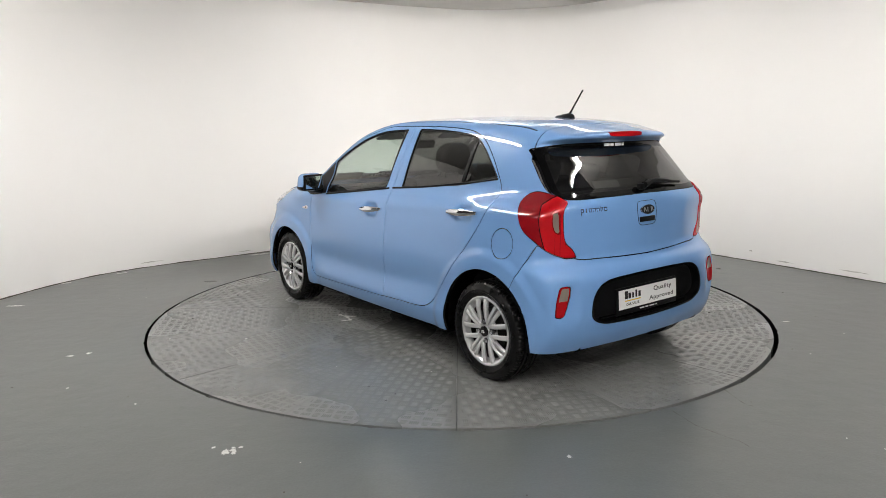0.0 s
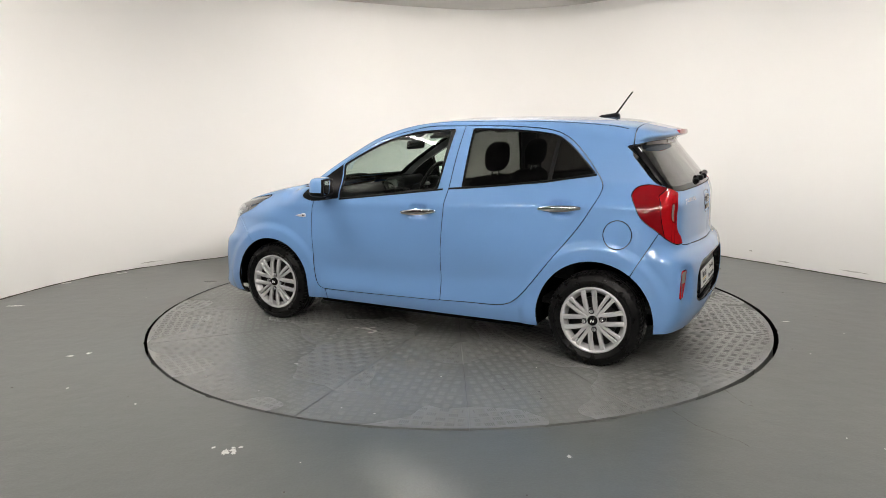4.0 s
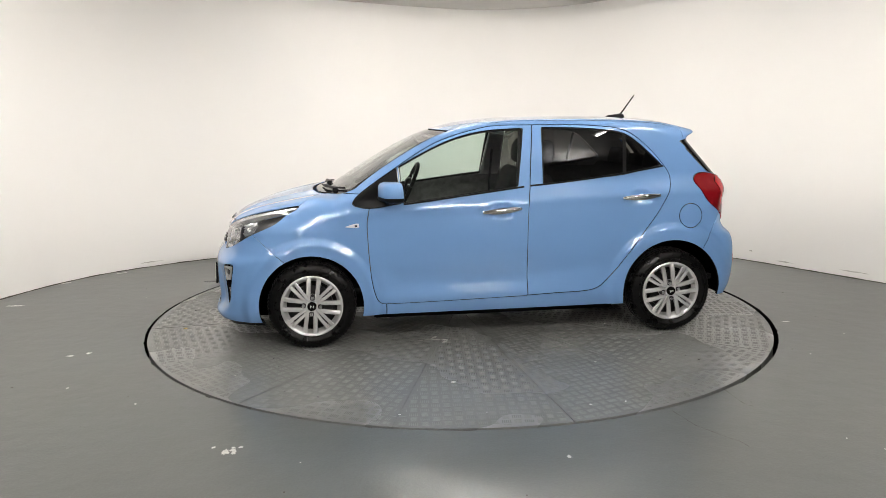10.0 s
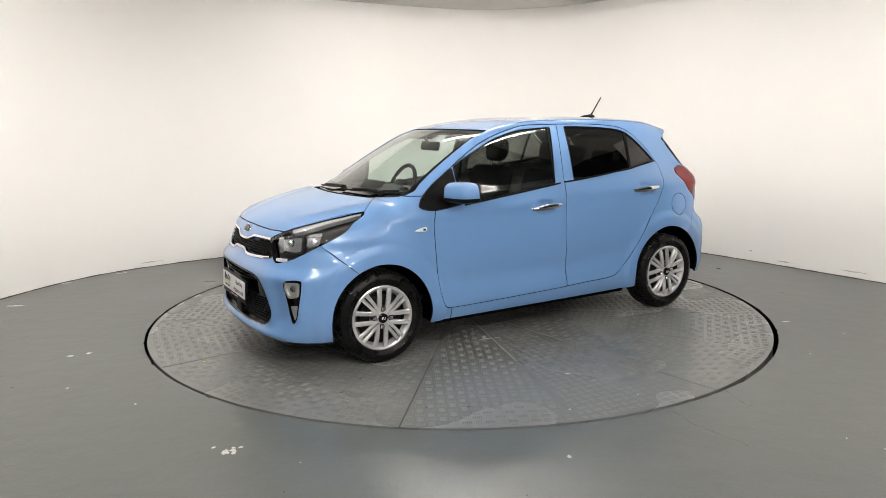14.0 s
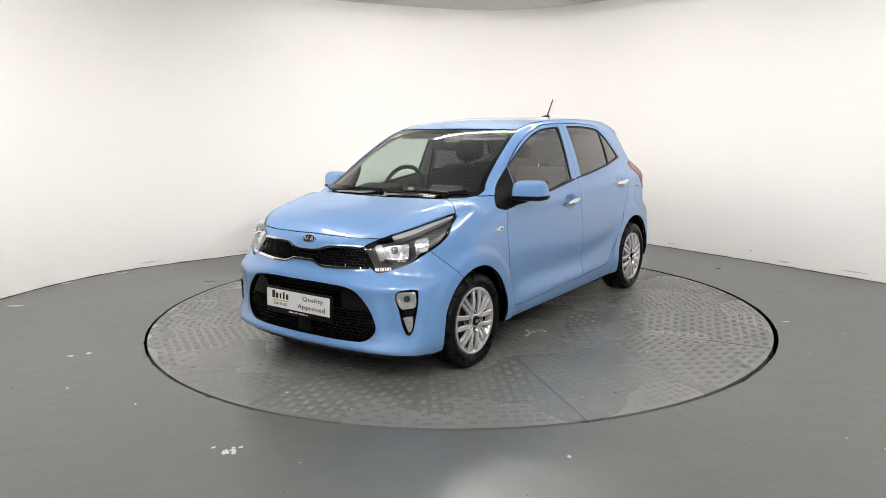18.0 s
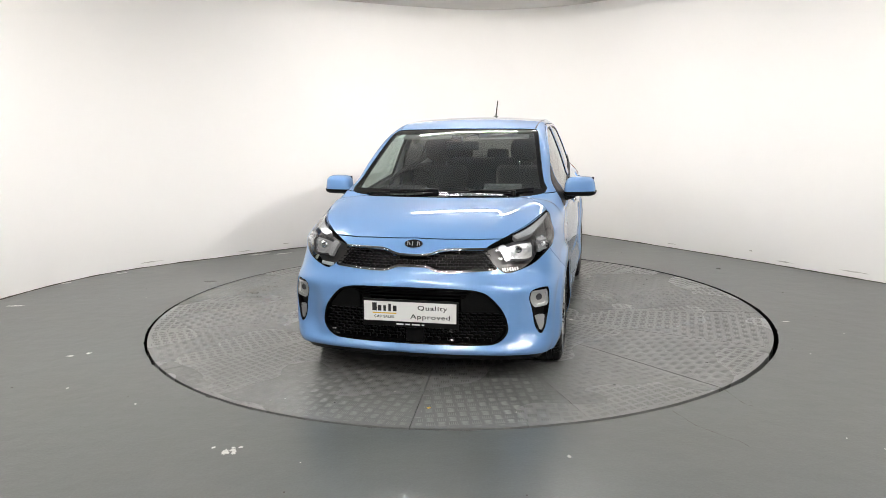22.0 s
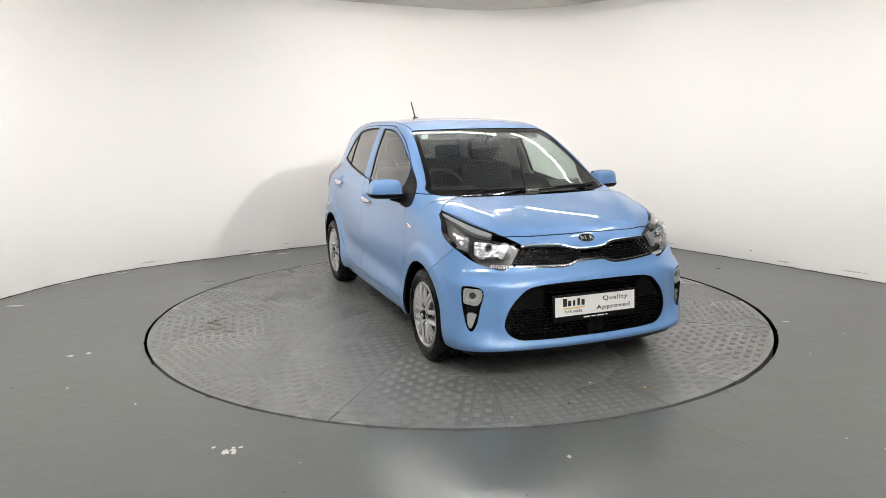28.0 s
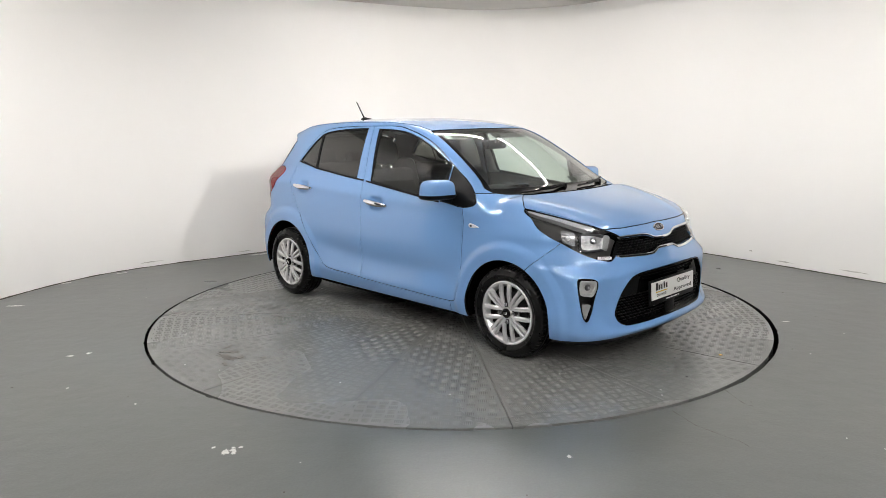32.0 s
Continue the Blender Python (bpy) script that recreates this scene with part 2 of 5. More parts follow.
curved_wall()
floor_sheet()
pit = part("floor_pit", lathe([(GAP_OUT, -0.002), (GAP_OUT, -0.14), (0.0, -0.14)], 180), DARK, None)
pit.matrix_world = pose(0.006, 0.003, 0) @ pose(0, 0, 0, 90, 0, 0)
tagged(pit, "dark pit under the turntable", "pit", kind="structure")
flat("ceiling", -4.4, BAY_Y, 4.4, 4.3, ROOM_H, CEILING_PAINT, "flat off-white ceiling above the turntable", "ceiling", up=False, thick=0.08)
flat("ceiling_workshop", -8, -11.4, 8, BAY_R + 0.15, 2.86, DARK_WALL, "dark workshop ceiling behind the camera", "ceiling", up=False)
flat("wall_back", -8, -11.6, 8, -11.4, 2.86, DARK_WALL, "dark workshop wall", "wall", thick=3.7)
flat("wall_left", -8.2, -11.4, -8, BAY_L + 0.15, 2.86, DARK_WALL, "dark workshop wall", "wall", thick=3.7)
flat("wall_right", 8, -11.4, 8.2, BAY_R + 0.15, 2.86, DARK_WALL, "dark workshop wall", "wall", thick=3.7)
flat("wall_left_return", -8, BAY_L, -3.97, BAY_L + 0.15, 2.86, DARK_WALL, "dark workshop wall beside the bay", "wall", thick=3.7)
flat("wall_right_return", 4.06, BAY_R, 8, BAY_R + 0.15, 2.86, DARK_WALL, "dark workshop wall beside the bay", "wall", thick=3.7)

HOUSING = material("white_lamp_housing", (0.75, 0.75, 0.73), 0.5)
GLOWS = {}


def tube_glow(watts):
    """Lit glass of a tube lamp that gives that much light for each metre."""
    if watts not in GLOWS:
        m = material("lit_tube", (0.9, 0.9, 0.9), 0.4)
        bsdf(m).inputs["Emission Color"].default_value = (1.0, 0.968, 0.945, 1)
        bsdf(m).inputs["Emission Strength"].default_value = watts / (math.pi * 2 * math.pi * 0.016)
        GLOWS[watts] = m
    return GLOWS[watts]


def tube_lamp(x, y, z, turn, length, watts):
    """A slim batten with one bare tube under it, hung from the ceiling."""
    lamp = tagged(part("ceiling_lamp", box((length + 0.06, 0.07, 0.04), (0, 0, 0.045), bevel=0.008), HOUSING, None), "white ceiling batten with one lit bare tube", "lamp", group="ceiling tubes")
    part("tube", tube([(-length / 2, 0, 0), (length / 2, 0, 0)], 0.016, 12), tube_glow(watts), lamp, "lit fluorescent tube")
    for s in (-1, 1):
        part("socket", box((0.02, 0.03, 0.05), (s * (length / 2 + 0.01), 0, 0.01), bevel=0.003), HOUSING, lamp)
        top = (ROOM_H if y > BAY_Y else 2.86) - z - 0.065
        if top > 0.004:
            part("hanger", box((0.015, 0.015, top), (s * length * 0.3, 0, 0.065 + top / 2)), HOUSING, lamp)
    lamp.matrix_world = pose(x, y, z, 0, 0, turn)
    return lamp


for row in TUBES:
    tube_lamp(*row)


def work_lamp(eye, aim, watts):
    """A small hooded LED spotlight under the ceiling."""
    m = material("lit_led_panel", (0.9, 0.9, 0.9), 0.4)
    bsdf(m).inputs["Emission Color"].default_value = (1.0, 0.98, 0.95, 1)
    bsdf(m).inputs["Emission Strength"].default_value = watts / (math.pi * 0.10 * 0.08)
    lamp = tagged(part("spotlight", box((0.20, 0.16, 0.05), (0, 0, 0.03), bevel=0.012), BLACK, None), "black hooded LED spotlight hung from the ceiling", "lamp")
    part("led_panel", box((0.10, 0.08, 0.006), (0, 0, 0.001)), m, lamp, "lit white LED panel", smooth=False)
    part("hood", box((0.22, 0.006, 0.30), (0, -0.085, -0.13)), BLACK, lamp, "black hood under the lamp", smooth=False)
    lamp.matrix_world = look(eye, aim)
    rod = part("hanger", tube([(0, 0, 0.0), (0, 0, 2.86 - eye[2])], 0.010), BLACK, lamp)
    rod.matrix_basis = lamp.matrix_world.inverted() @ pose(*(lamp.matrix_world @ Vector((0, 0, 0.04))))


work_lamp(*FLOOD)


def turntable():
    n = 240
    base = tagged(new("turntable"), "round grey steel tread-plate turntable set flush in the floor", "turntable")
    # sixteen wedge plates with narrow joints
    for k in range(16):
        a0, a1 = radians(6.1 + 22.5 * k), radians(6.1 + 22.5 * (k + 1))
        e0, e1 = (0.0022, 0.0007) if k % 2 == 0 else (0.0007, 0.0022)
        mid = (a0 + a1) / 2
        ins = 0.5 * (e0 + e1) / math.sin((a1 - a0) / 2)
        c = Vector((math.cos(mid) * ins, math.sin(mid) * ins, 0))
        arc = [(GAP_IN * math.cos(a), GAP_IN * math.sin(a), 0) for a in np.linspace(a0 + e0 / GAP_IN, a1 - e1 / GAP_IN, 16)]
        verts = [tuple(c)] + arc
        n = len(verts)
        verts += [(x, y, -0.08) for x, y, z in verts]
        faces = [tuple(range(n))] + [(i, i + n, (i + 1) % n + n, (i + 1) % n) for i in range(n)]
        mesh_object("deck_plate", verts, faces, STEEL_PAINT, base, smooth=False).data.materials.append(DARK)
    part("frame_drum", lathe([(0.0, -0.085), (2.2, -0.085), (2.2, -0.11), (0.0, -0.11)], 64), DARK, base).matrix_basis = pose(0, 0, 0, 90, 0, 0) @ pose(0, 0, -0.2 + 0.2, 0, 0, 0)
    return base


table = turntable()


def standing_tube(x, y, watts):
    """An upright lit tube on a black tripod foot, behind the camera."""
    lamp = tagged(new("standing_lamp"), "upright LED tube lamp on a black tripod", "lamp")
    part("tube", tube([(0, 0, 0.70), (0, 0, 1.20)], 0.022, 12), tube_glow(watts), lamp, "lit upright tube")
    part("pole", tube([(0, 0, 0.25), (0, 0, 0.72)], 0.012, 8), BLACK, lamp)
    for k in range(3):
        a = radians(120 * k + 30)
        part("leg", tube([(0, 0, 0.30), (0.28 * math.cos(a), 0.28 * math.sin(a), 0.012)], 0.009, 6), BLACK, lamp)
    lamp.matrix_world = pose(x, y, 0)


standing_tube(-1.55, -6.3, 18)

# ---- the car's outer skin: one smooth closed form, later cut into its panels ----
def spline(*pairs):
    """A smooth curve through a few design points, as a function of arrays."""
    xs, ys = np.array(pairs, float).T
    n = len(xs)
    h, d = np.diff(xs), np.diff(ys) / np.diff(xs)
    m = np.empty(n)
    m[0], m[-1] = d[0], d[-1]
    for i in range(1, n - 1):
        m[i] = 0 if d[i - 1] * d[i] <= 0 else 3 * (h[i - 1] + h[i]) / ((2 * h[i] + h[i - 1]) / d[i - 1] + (h[i] + 2 * h[i - 1]) / d[i])
    tx = np.linspace(xs[0], xs[-1], 1500)
    k = np.clip(np.searchsorted(xs, tx) - 1, 0, n - 2)
    s = (tx - xs[k]) / h[k]
    ty = (ys[k] * (1 + 2 * s) * (1 - s) ** 2 + m[k] * h[k] * s * (1 - s) ** 2 + ys[k + 1] * s * s * (3 - 2 * s) + m[k + 1] * h[k] * s * s * (s - 1))
    w = np.hanning(41)
    w /= w.sum()
    pad = np.concatenate([2 * ty[0] - ty[20:0:-1], ty, 2 * ty[-1] - ty[-2:-22:-1]])
    ty = np.convolve(pad, w, "valid")
    return lambda x: np.interp(x, tx, ty)


def ramp(a, b, x):
    t = np.clip((x - a) / (b - a), 0, 1)
    return t * t * (3 - 2 * t)


def smax(a, b, k):
    h = np.maximum(k - np.abs(a - b), 0) / k
    return np.maximum(a, b) + h * h * k / 4


SIDE = spline((0.0, 0.60), (0.12, 0.70), (0.19, 0.755), (0.25, 0.776), (0.32, 0.783), (0.40, 0.778), (0.50, 0.777), (0.60, 0.777),
              (0.72, 0.770), (0.82, 0.760), (0.92, 0.742), (0.98, 0.722), (1.02, 0.703), (1.10, 0.676), (1.20, 0.640), (1.30, 0.598), (1.38, 0.560), (1.46, 0.515), (1.6, 0.43))
PLAN = spline((-1.9, -0.09), (-1.65, -0.036), (-1.45, -0.016), (-1.2, -0.006), (-0.8, -0.004), (-0.2, 0.004), (0.5, 0.002), (0.9, -0.002), (1.2, 0.006),
              (1.45, -0.004), (1.65, -0.030), (1.95, -0.12))
HIGH = spline((-1.9, -0.15), (-1.5, -0.085), (-1.15, -0.035), (-0.7, -0.008), (-0.3, 0.0), (0.2, -0.004), (0.6, -0.022), (0.95, -0.055), (1.3, -0.08), (1.95, -0.12))
CENTRE = spline((-1.9, 1.30), (-1.7, 1.335), (-1.53, 1.362), (-1.4, 1.392), (-1.2, 1.432), (-0.9, 1.449), (-0.55, 1.456), (-0.2, 1.453), (0.0, 1.441), (0.16, 1.421),
                (0.28, 1.395), (0.40, 1.362), (0.52, 1.315), (0.70, 1.222), (0.88, 1.116), (1.0, 1.040), (1.07, 0.996), (1.14, 0.982), (1.28, 0.955), (1.44, 0.922),
                (1.58, 0.885), (1.70, 0.836), (1.78, 0.785), (1.9, 0.68))
CROWN = spline((-1.9, 0.20), (-1.4, 0.15), (-0.6, 0.10), (0.0, 0.095), (0.3, 0.12), (0.6, 0.20), (0.9, 0.21), (1.03, 0.16), (1.14, 0.06), (1.4, 0.075), (1.7, 0.15), (1.95, 0.24))
NOSE = spline((0.0, 1.74), (0.12, 1.80), (0.18, 1.845), (0.225, 1.868), (0.26, 1.860), (0.32, 1.852), (0.42, 1.856), (0.50, 1.858), (0.58, 1.850), (0.64, 1.828), (0.72, 1.800), (0.80, 1.770), (0.9, 1.70), (1.05, 1.55), (1.6, 1.2))
NOSE_BOW = spline((0.0, 0.0), (0.2, 0.010), (0.35, 0.030), (0.48, 0.060), (0.58, 0.096), (0.66, 0.138), (0.72, 0.190), (0.78, 0.29), (0.9, 0.7))
NOSE_TURN = spline((0.0, 0.75), (0.2, 0.72), (0.45, 0.66), (0.54, 0.80), (0.62, 1.18), (0.70, 1.22), (0.78, 0.98), (0.86, 0.80), (1.6, 0.75))
TAIL = spline((0.0, 1.62), (0.15, 1.66), (0.22, 1.70), (0.32, 1.742), (0.45, 1.756), (0.55, 1.752), (0.61, 1.746), (0.655, 1.730), (0.69, 1.702), (0.74, 1.690), (0.86, 1.690),
              (0.95, 1.683), (1.01, 1.668), (1.06, 1.632), (1.15, 1.562), (1.24, 1.490), (1.295, 1.452), (1.312, 1.475), (1.33, 1.530), (1.36, 1.545), (1.42, 1.54), (1.6, 1.5))
TAIL_BOW = spline((0.0, 0.0), (0.2, 0.005), (0.35, 0.017), (0.48, 0.032), (0.58, 0.052), (0.66, 0.078), (0.72, 0.118), (0.78, 0.22), (0.9, 0.65))
TAIL_TURN = spline((0.0, 1.0), (0.55, 0.85), (0.64, 0.95), (0.74, 1.35), (0.88, 1.35), (0.97, 1.05), (1.1, 1.15), (1.6, 1.2))
WAIST = spline((0.0, 1.0), (0.9, 1.0), (1.05, 1.06), (1.2, 1.13), (1.35, 1.18), (1.6, 1.25))
FLOOR_LINE = spline((-2.0, 0.240), (-1.5, 0.235), (-1.2, 0.21), (-0.8, 0.207), (0.8, 0.203), (1.2, 0.185), (1.6, 0.182), (1.75, 0.196), (2.0, 0.203))
WHEELS = ((1.2, 0.278, 0.330), (-1.2, 0.284, 0.346))


def skin(P):
    """Below zero inside the car's outer form, above zero outside."""
    x, y, z = P[..., 0], np.abs(P[..., 1]), P[..., 2]
    high = ramp(0.93, 1.08, z)
    side = SIDE(z) + PLAN(x) * (1 - high) + HIGH(x) * high
    # arches swell, the lower doors are hollowed, shoulders catch the light
    for cx, cz, r in WHEELS:
        d = np.hypot(x - cx, z - cz) / r
        side = side + 0.016 * (1 - ramp(1.18, 1.36, d))
    mid = ramp(-0.92, -0.6, x) * (1 - ramp(0.62, 0.84, x))
    side = side - 0.012 * mid * np.exp(-((z - 0.44 - 0.05 * ramp(-0.2, -0.9, x)) / 0.07) ** 2) + 0.006 * mid * np.exp(-((z - 0.30) / 0.04) ** 2)
    side = side + 0.006 * np.exp(-((z - (0.905 - 0.04 * (x + 0.2))) / 0.035) ** 2) * ramp(1.25, 0.9, x) * ramp(-1.6, -1.2, x)
    # hollows behind the door handles
    for hx, hz in ((-0.035, 0.858), (-0.985, 0.921)):
        side = side - 0.022 * np.exp(-(((x - hx) / 0.062) ** 4 + ((z - hz) / 0.040) ** 4))
    side = side - 0.032 * ramp(1.2, 1.6, x) * ramp(0.6, 0.74, z)
    side = side - 0.045 * ramp(0.95, 1.3, x) * ramp(0.74, 0.92, z)
    top = CENTRE(x) - CROWN(x) * y ** 2.0
    # two soft ribs along the bonnet and the roof's edge rails
    top = top + 0.006 * np.exp(-((y - (0.56 - 0.16 * ramp(1.15, 1.75, x))) / 0.05) ** 2) * ramp(1.08, 1.25, x)
    bow = y * WAIST(z)
    front = NOSE(z) - NOSE_BOW(bow) * NOSE_TURN(z)
    # bumper: pushed out below the lamps, hollow round the fog lamps, a lip under the opening
    front = front + 0.012 * np.exp(-((z - 0.56) / 0.05) ** 2) * np.exp(-((y - 0.30) / 0.4) ** 4)
    front = front - 0.030 * np.exp(-((z - 0.40 - 0.10 * (y - 0.6)) / 0.13) ** 4 - ((y - 0.63) / 0.085) ** 4)
    front = front + 0.016 * np.exp(-((z - 0.215) / 0.03) ** 2) * ramp(0.75, 0.5, y)
    rear = TAIL(z) - TAIL_BOW(bow) * TAIL_TURN(z)
    rear = rear - 0.020 * np.exp(-((z - 0.50) / 0.10) ** 4 - ((y - 0.625) / 0.055) ** 4)
    k = 0.05 + 0.05 * ramp(0.5, 1.4, x) * ramp(1.2, 0.95, z) + 0.05 * ramp(-0.9, -1.6, x)
    F = smax(y - side, (z - top) * 0.9, k)
    F = smax(F, (x - front) * 0.95, 0.07)
    F = smax(F, (-x - rear) * 0.85, 0.05)
    return F


def slope(P, h=0.003):
    g = np.stack([skin(P + np.eye(3)[i] * h) - skin(P - np.eye(3)[i] * h) for i in range(3)], -1)
    return g / (2 * h)


def shell(cell=0.0125):
    """Quads on the skin: a net through the cells that it crosses, drawn onto it."""
    nx, ny, nz = int(3.75 / cell), int(0.85 / cell), int(1.40 / cell)
    gx = (np.arange(nx) - nx / 2 + 0.37) * cell + 0.055
    gy = (np.arange(ny) + 0.5) * cell
    gz = 0.10 + np.arange(nz) * cell
    half = np.empty((nx, ny, nz))
    for i in range(nx):
        half[i] = skin(np.stack(np.meshgrid(gx[i:i + 1], gy, gz, indexing="ij"), -1))[0]
    F = np.concatenate([half[:, ::-1], half], 1)
    gy = np.concatenate([-gy[::-1], gy])
    ins = F < 0
    cells = np.zeros((F.shape[0] - 1, F.shape[1] - 1, F.shape[2] - 1), int)
    for a in (0, 1):
        for b in (0, 1):
            for c in (0, 1):
                cells += ins[a:a + cells.shape[0], b:b + cells.shape[1], c:c + cells.shape[2]]
    on = (cells > 0) & (cells < 8)
    idx = -np.ones(on.shape, int)
    idx[on] = np.arange(on.sum())
    i, j, k = np.nonzero(on)
    V = np.stack([(gx[i] + gx[i + 1]) / 2, (gy[j] + gy[j + 1]) / 2, (gz[k] + gz[k + 1]) / 2], 1)
    quads = []
    for axis in range(3):
        lo = [slice(None)] * 3
        hi = [slice(None)] * 3
        lo[axis], hi[axis] = slice(0, -1), slice(1, None)
        a, b = ins[tuple(lo)], ins[tuple(hi)]
        for first, cross in ((True, a & ~b), (False, ~a & b)):
            e = np.array(np.nonzero(cross)).T
            u, v = (axis + 1) % 3, (axis + 2) % 3
            ok = (e[:, u] > 0) & (e[:, v] > 0) & (e[:, u] < on.shape[u]) & (e[:, v] < on.shape[v])
            e = e[ok]
            ring = []
            for du, dv in ((-1, -1), (0, -1), (0, 0), (-1, 0)):
                c = e.copy()
                c[:, u] += du
                c[:, v] += dv
                ring.append(idx[c[:, 0], c[:, 1], c[:, 2]])
            q = np.stack(ring, 1)
            quads.append(q if first else q[:, ::-1])
    Q = np.concatenate(quads)
    Q = Q[(Q >= 0).all(1)]
    for turn in range(7):
        g = slope(V)
        V = V - g * (skin(V) / np.maximum((g * g).sum(1), 0.15))[:, None]
        if turn < 4:
            sums, n = np.zeros_like(V), np.zeros(len(V))
            for a in range(4):
                np.add.at(sums, Q[:, a], V[Q[:, (a + 1) % 4]] + V[Q[:, a - 1]])
                np.add.at(n, Q[:, a], 2)
            soft = sums / np.maximum(n, 1)[:, None]
            V = V + 0.5 * (soft - V)
    T = np.concatenate([Q[:, [0, 1, 2]], Q[:, [0, 2, 3]]])
    return V, T

# ---- cutting the skin into panels ----
def round_poly(points, n=5):
    """A closed outline through a few points: gentle bends are rounded, corners keep a small radius."""
    P = [np.array(p, float) for p in points]
    m = len(P)
    unit = lambda v: v / max(np.linalg.norm(v), 1e-9)
    corner = [float(unit(P[i] - P[i - 1]) @ unit(P[(i + 1) % m] - P[i])) < 0.64 for i in range(m)]
    Q, fixed = [], []
    for i in range(m):
        if corner[i]:
            a, b, c = P[i - 1], P[i], P[(i + 1) % m]
            r = min(0.014, 0.3 * np.linalg.norm(b - a), 0.3 * np.linalg.norm(c - b))
            p, q = b + unit(a - b) * r, b + unit(c - b) * r
            Q += [p, 0.25 * p + 0.5 * b + 0.25 * q, q]
            fixed += [unit(b - a), None, unit(c - b)]
        else:
            Q.append(P[i])
            fixed.append(None)
    m = len(Q)
    tangent = [fixed[i] if fixed[i] is not None else unit(Q[(i + 1) % m] - Q[i - 1]) for i in range(m)]
    out = []
    for i in range(m):
        b, c = Q[i], Q[(i + 1) % m]
        h = np.linalg.norm(c - b)
        for k in range(n):
            s = k / n
            out.append(b * (1 + 2 * s) * (1 - s) ** 2 + tangent[i] * h * s * (1 - s) ** 2 + c * s * s * (3 - 2 * s) + tangent[(i + 1) % m] * h * s * s * (s - 1))
    return np.array(out)


def outline(points, U, V):
    """Signed distance of (U, V) from a closed outline, below zero inside."""
    P = round_poly(points)
    Q = np.roll(P, -1, 0)
    best = np.full(U.shape, 1e9)
    odd = np.zeros(U.shape, bool)
    lo, hi = P.min(0) - 0.06, P.max(0) + 0.06
    near = (U > lo[0]) & (U < hi[0]) & (V > lo[1]) & (V < hi[1])
    u, v = U[near], V[near]
    b, od = np.full(u.shape, 1e9), np.zeros(u.shape, bool)
    for (ax, ay), (bx, by) in zip(P, Q):
        dx, dy = bx - ax, by - ay
        s = np.clip(((u - ax) * dx + (v - ay) * dy) / max(dx * dx + dy * dy, 1e-12), 0, 1)
        b = np.minimum(b, (u - ax - s * dx) ** 2 + (v - ay - s * dy) ** 2)
        od ^= ((ay > v) != (by > v)) & (u < dx * (v - ay) / (dy if abs(dy) > 1e-12 else 1e-12) + ax)
    out = np.full(U.shape, 0.1)
    out[near] = np.where(od, -1, 1) * np.sqrt(b)
    return out


def cut(V, T, f):
    """Splits a triangle net along f = 0 into the part below and the part above."""
    f = np.where(np.abs(f) < 1e-5, 1e-5, f)
    neg = f < 0
    cnt = neg[T].sum(1)
    low, high = [T[cnt == 3]], [T[cnt == 0]]
    mixed = T[(cnt == 1) | (cnt == 2)]
    if len(mixed):
        one = neg[mixed].sum(1) == 1
        flag = np.where(one[:, None], neg[mixed], ~neg[mixed])
        k = flag.argmax(1)
        r = np.arange(len(mixed))
        a, b, c = mixed[r, k], mixed[r, (k + 1) % 3], mixed[r, (k + 2) % 3]
        E = np.concatenate([np.stack([a, b], 1), np.stack([a, c], 1)])
        S = np.sort(E, 1)
        uni, inv = np.unique(S, axis=0, return_inverse=True)
        inv = inv.ravel()
        w = f[uni[:, 0]] / (f[uni[:, 0]] - f[uni[:, 1]])
        w = np.clip(w, 0.02, 0.98)
        P = V[uni[:, 0]] + w[:, None] * (V[uni[:, 1]] - V[uni[:, 0]])
        base = len(V)
        V = np.concatenate([V, P])
        ab, ac = base + inv[:len(a)], base + inv[len(a):]
        tip = np.stack([a, ab, ac], 1)
        r1, r2 = np.stack([ab, b, c], 1), np.stack([ab, c, ac], 1)
        low += [tip[one], r1[~one], r2[~one]]
        high += [tip[~one], r1[one], r2[one]]
    return V, np.concatenate(low), np.concatenate(high)


class Skin:
    """The uncut rest of the car's skin."""

    def __init__(self):
        self.V, self.T = shell()

    def take(self, field, gap=0.0052):
        """Cuts away and returns what lies where field < 0, leaving a gap round it."""
        V, T = self.V, self.T
        f = field(V)
        V, inner, rest = cut(V, T, f)
        self.V, self.T = V, rest
        if gap:
            f = field(V)
            V2, inner, _ = cut(V, inner, f + gap)
            return V2, inner
        return V, inner

    def drop(self, field):
        self.take(field, 0)


def tidy(V, T):
    used = np.unique(T)
    m = -np.ones(len(V), int)
    m[used] = np.arange(len(used))
    return V[used], m[T]


def halves(VT):
    """The left and the right part of a pair of panels."""
    V, T = VT
    c = V[T].mean(1)[:, 1]
    return tidy(V, T[c > 0]), tidy(V, T[c < 0])


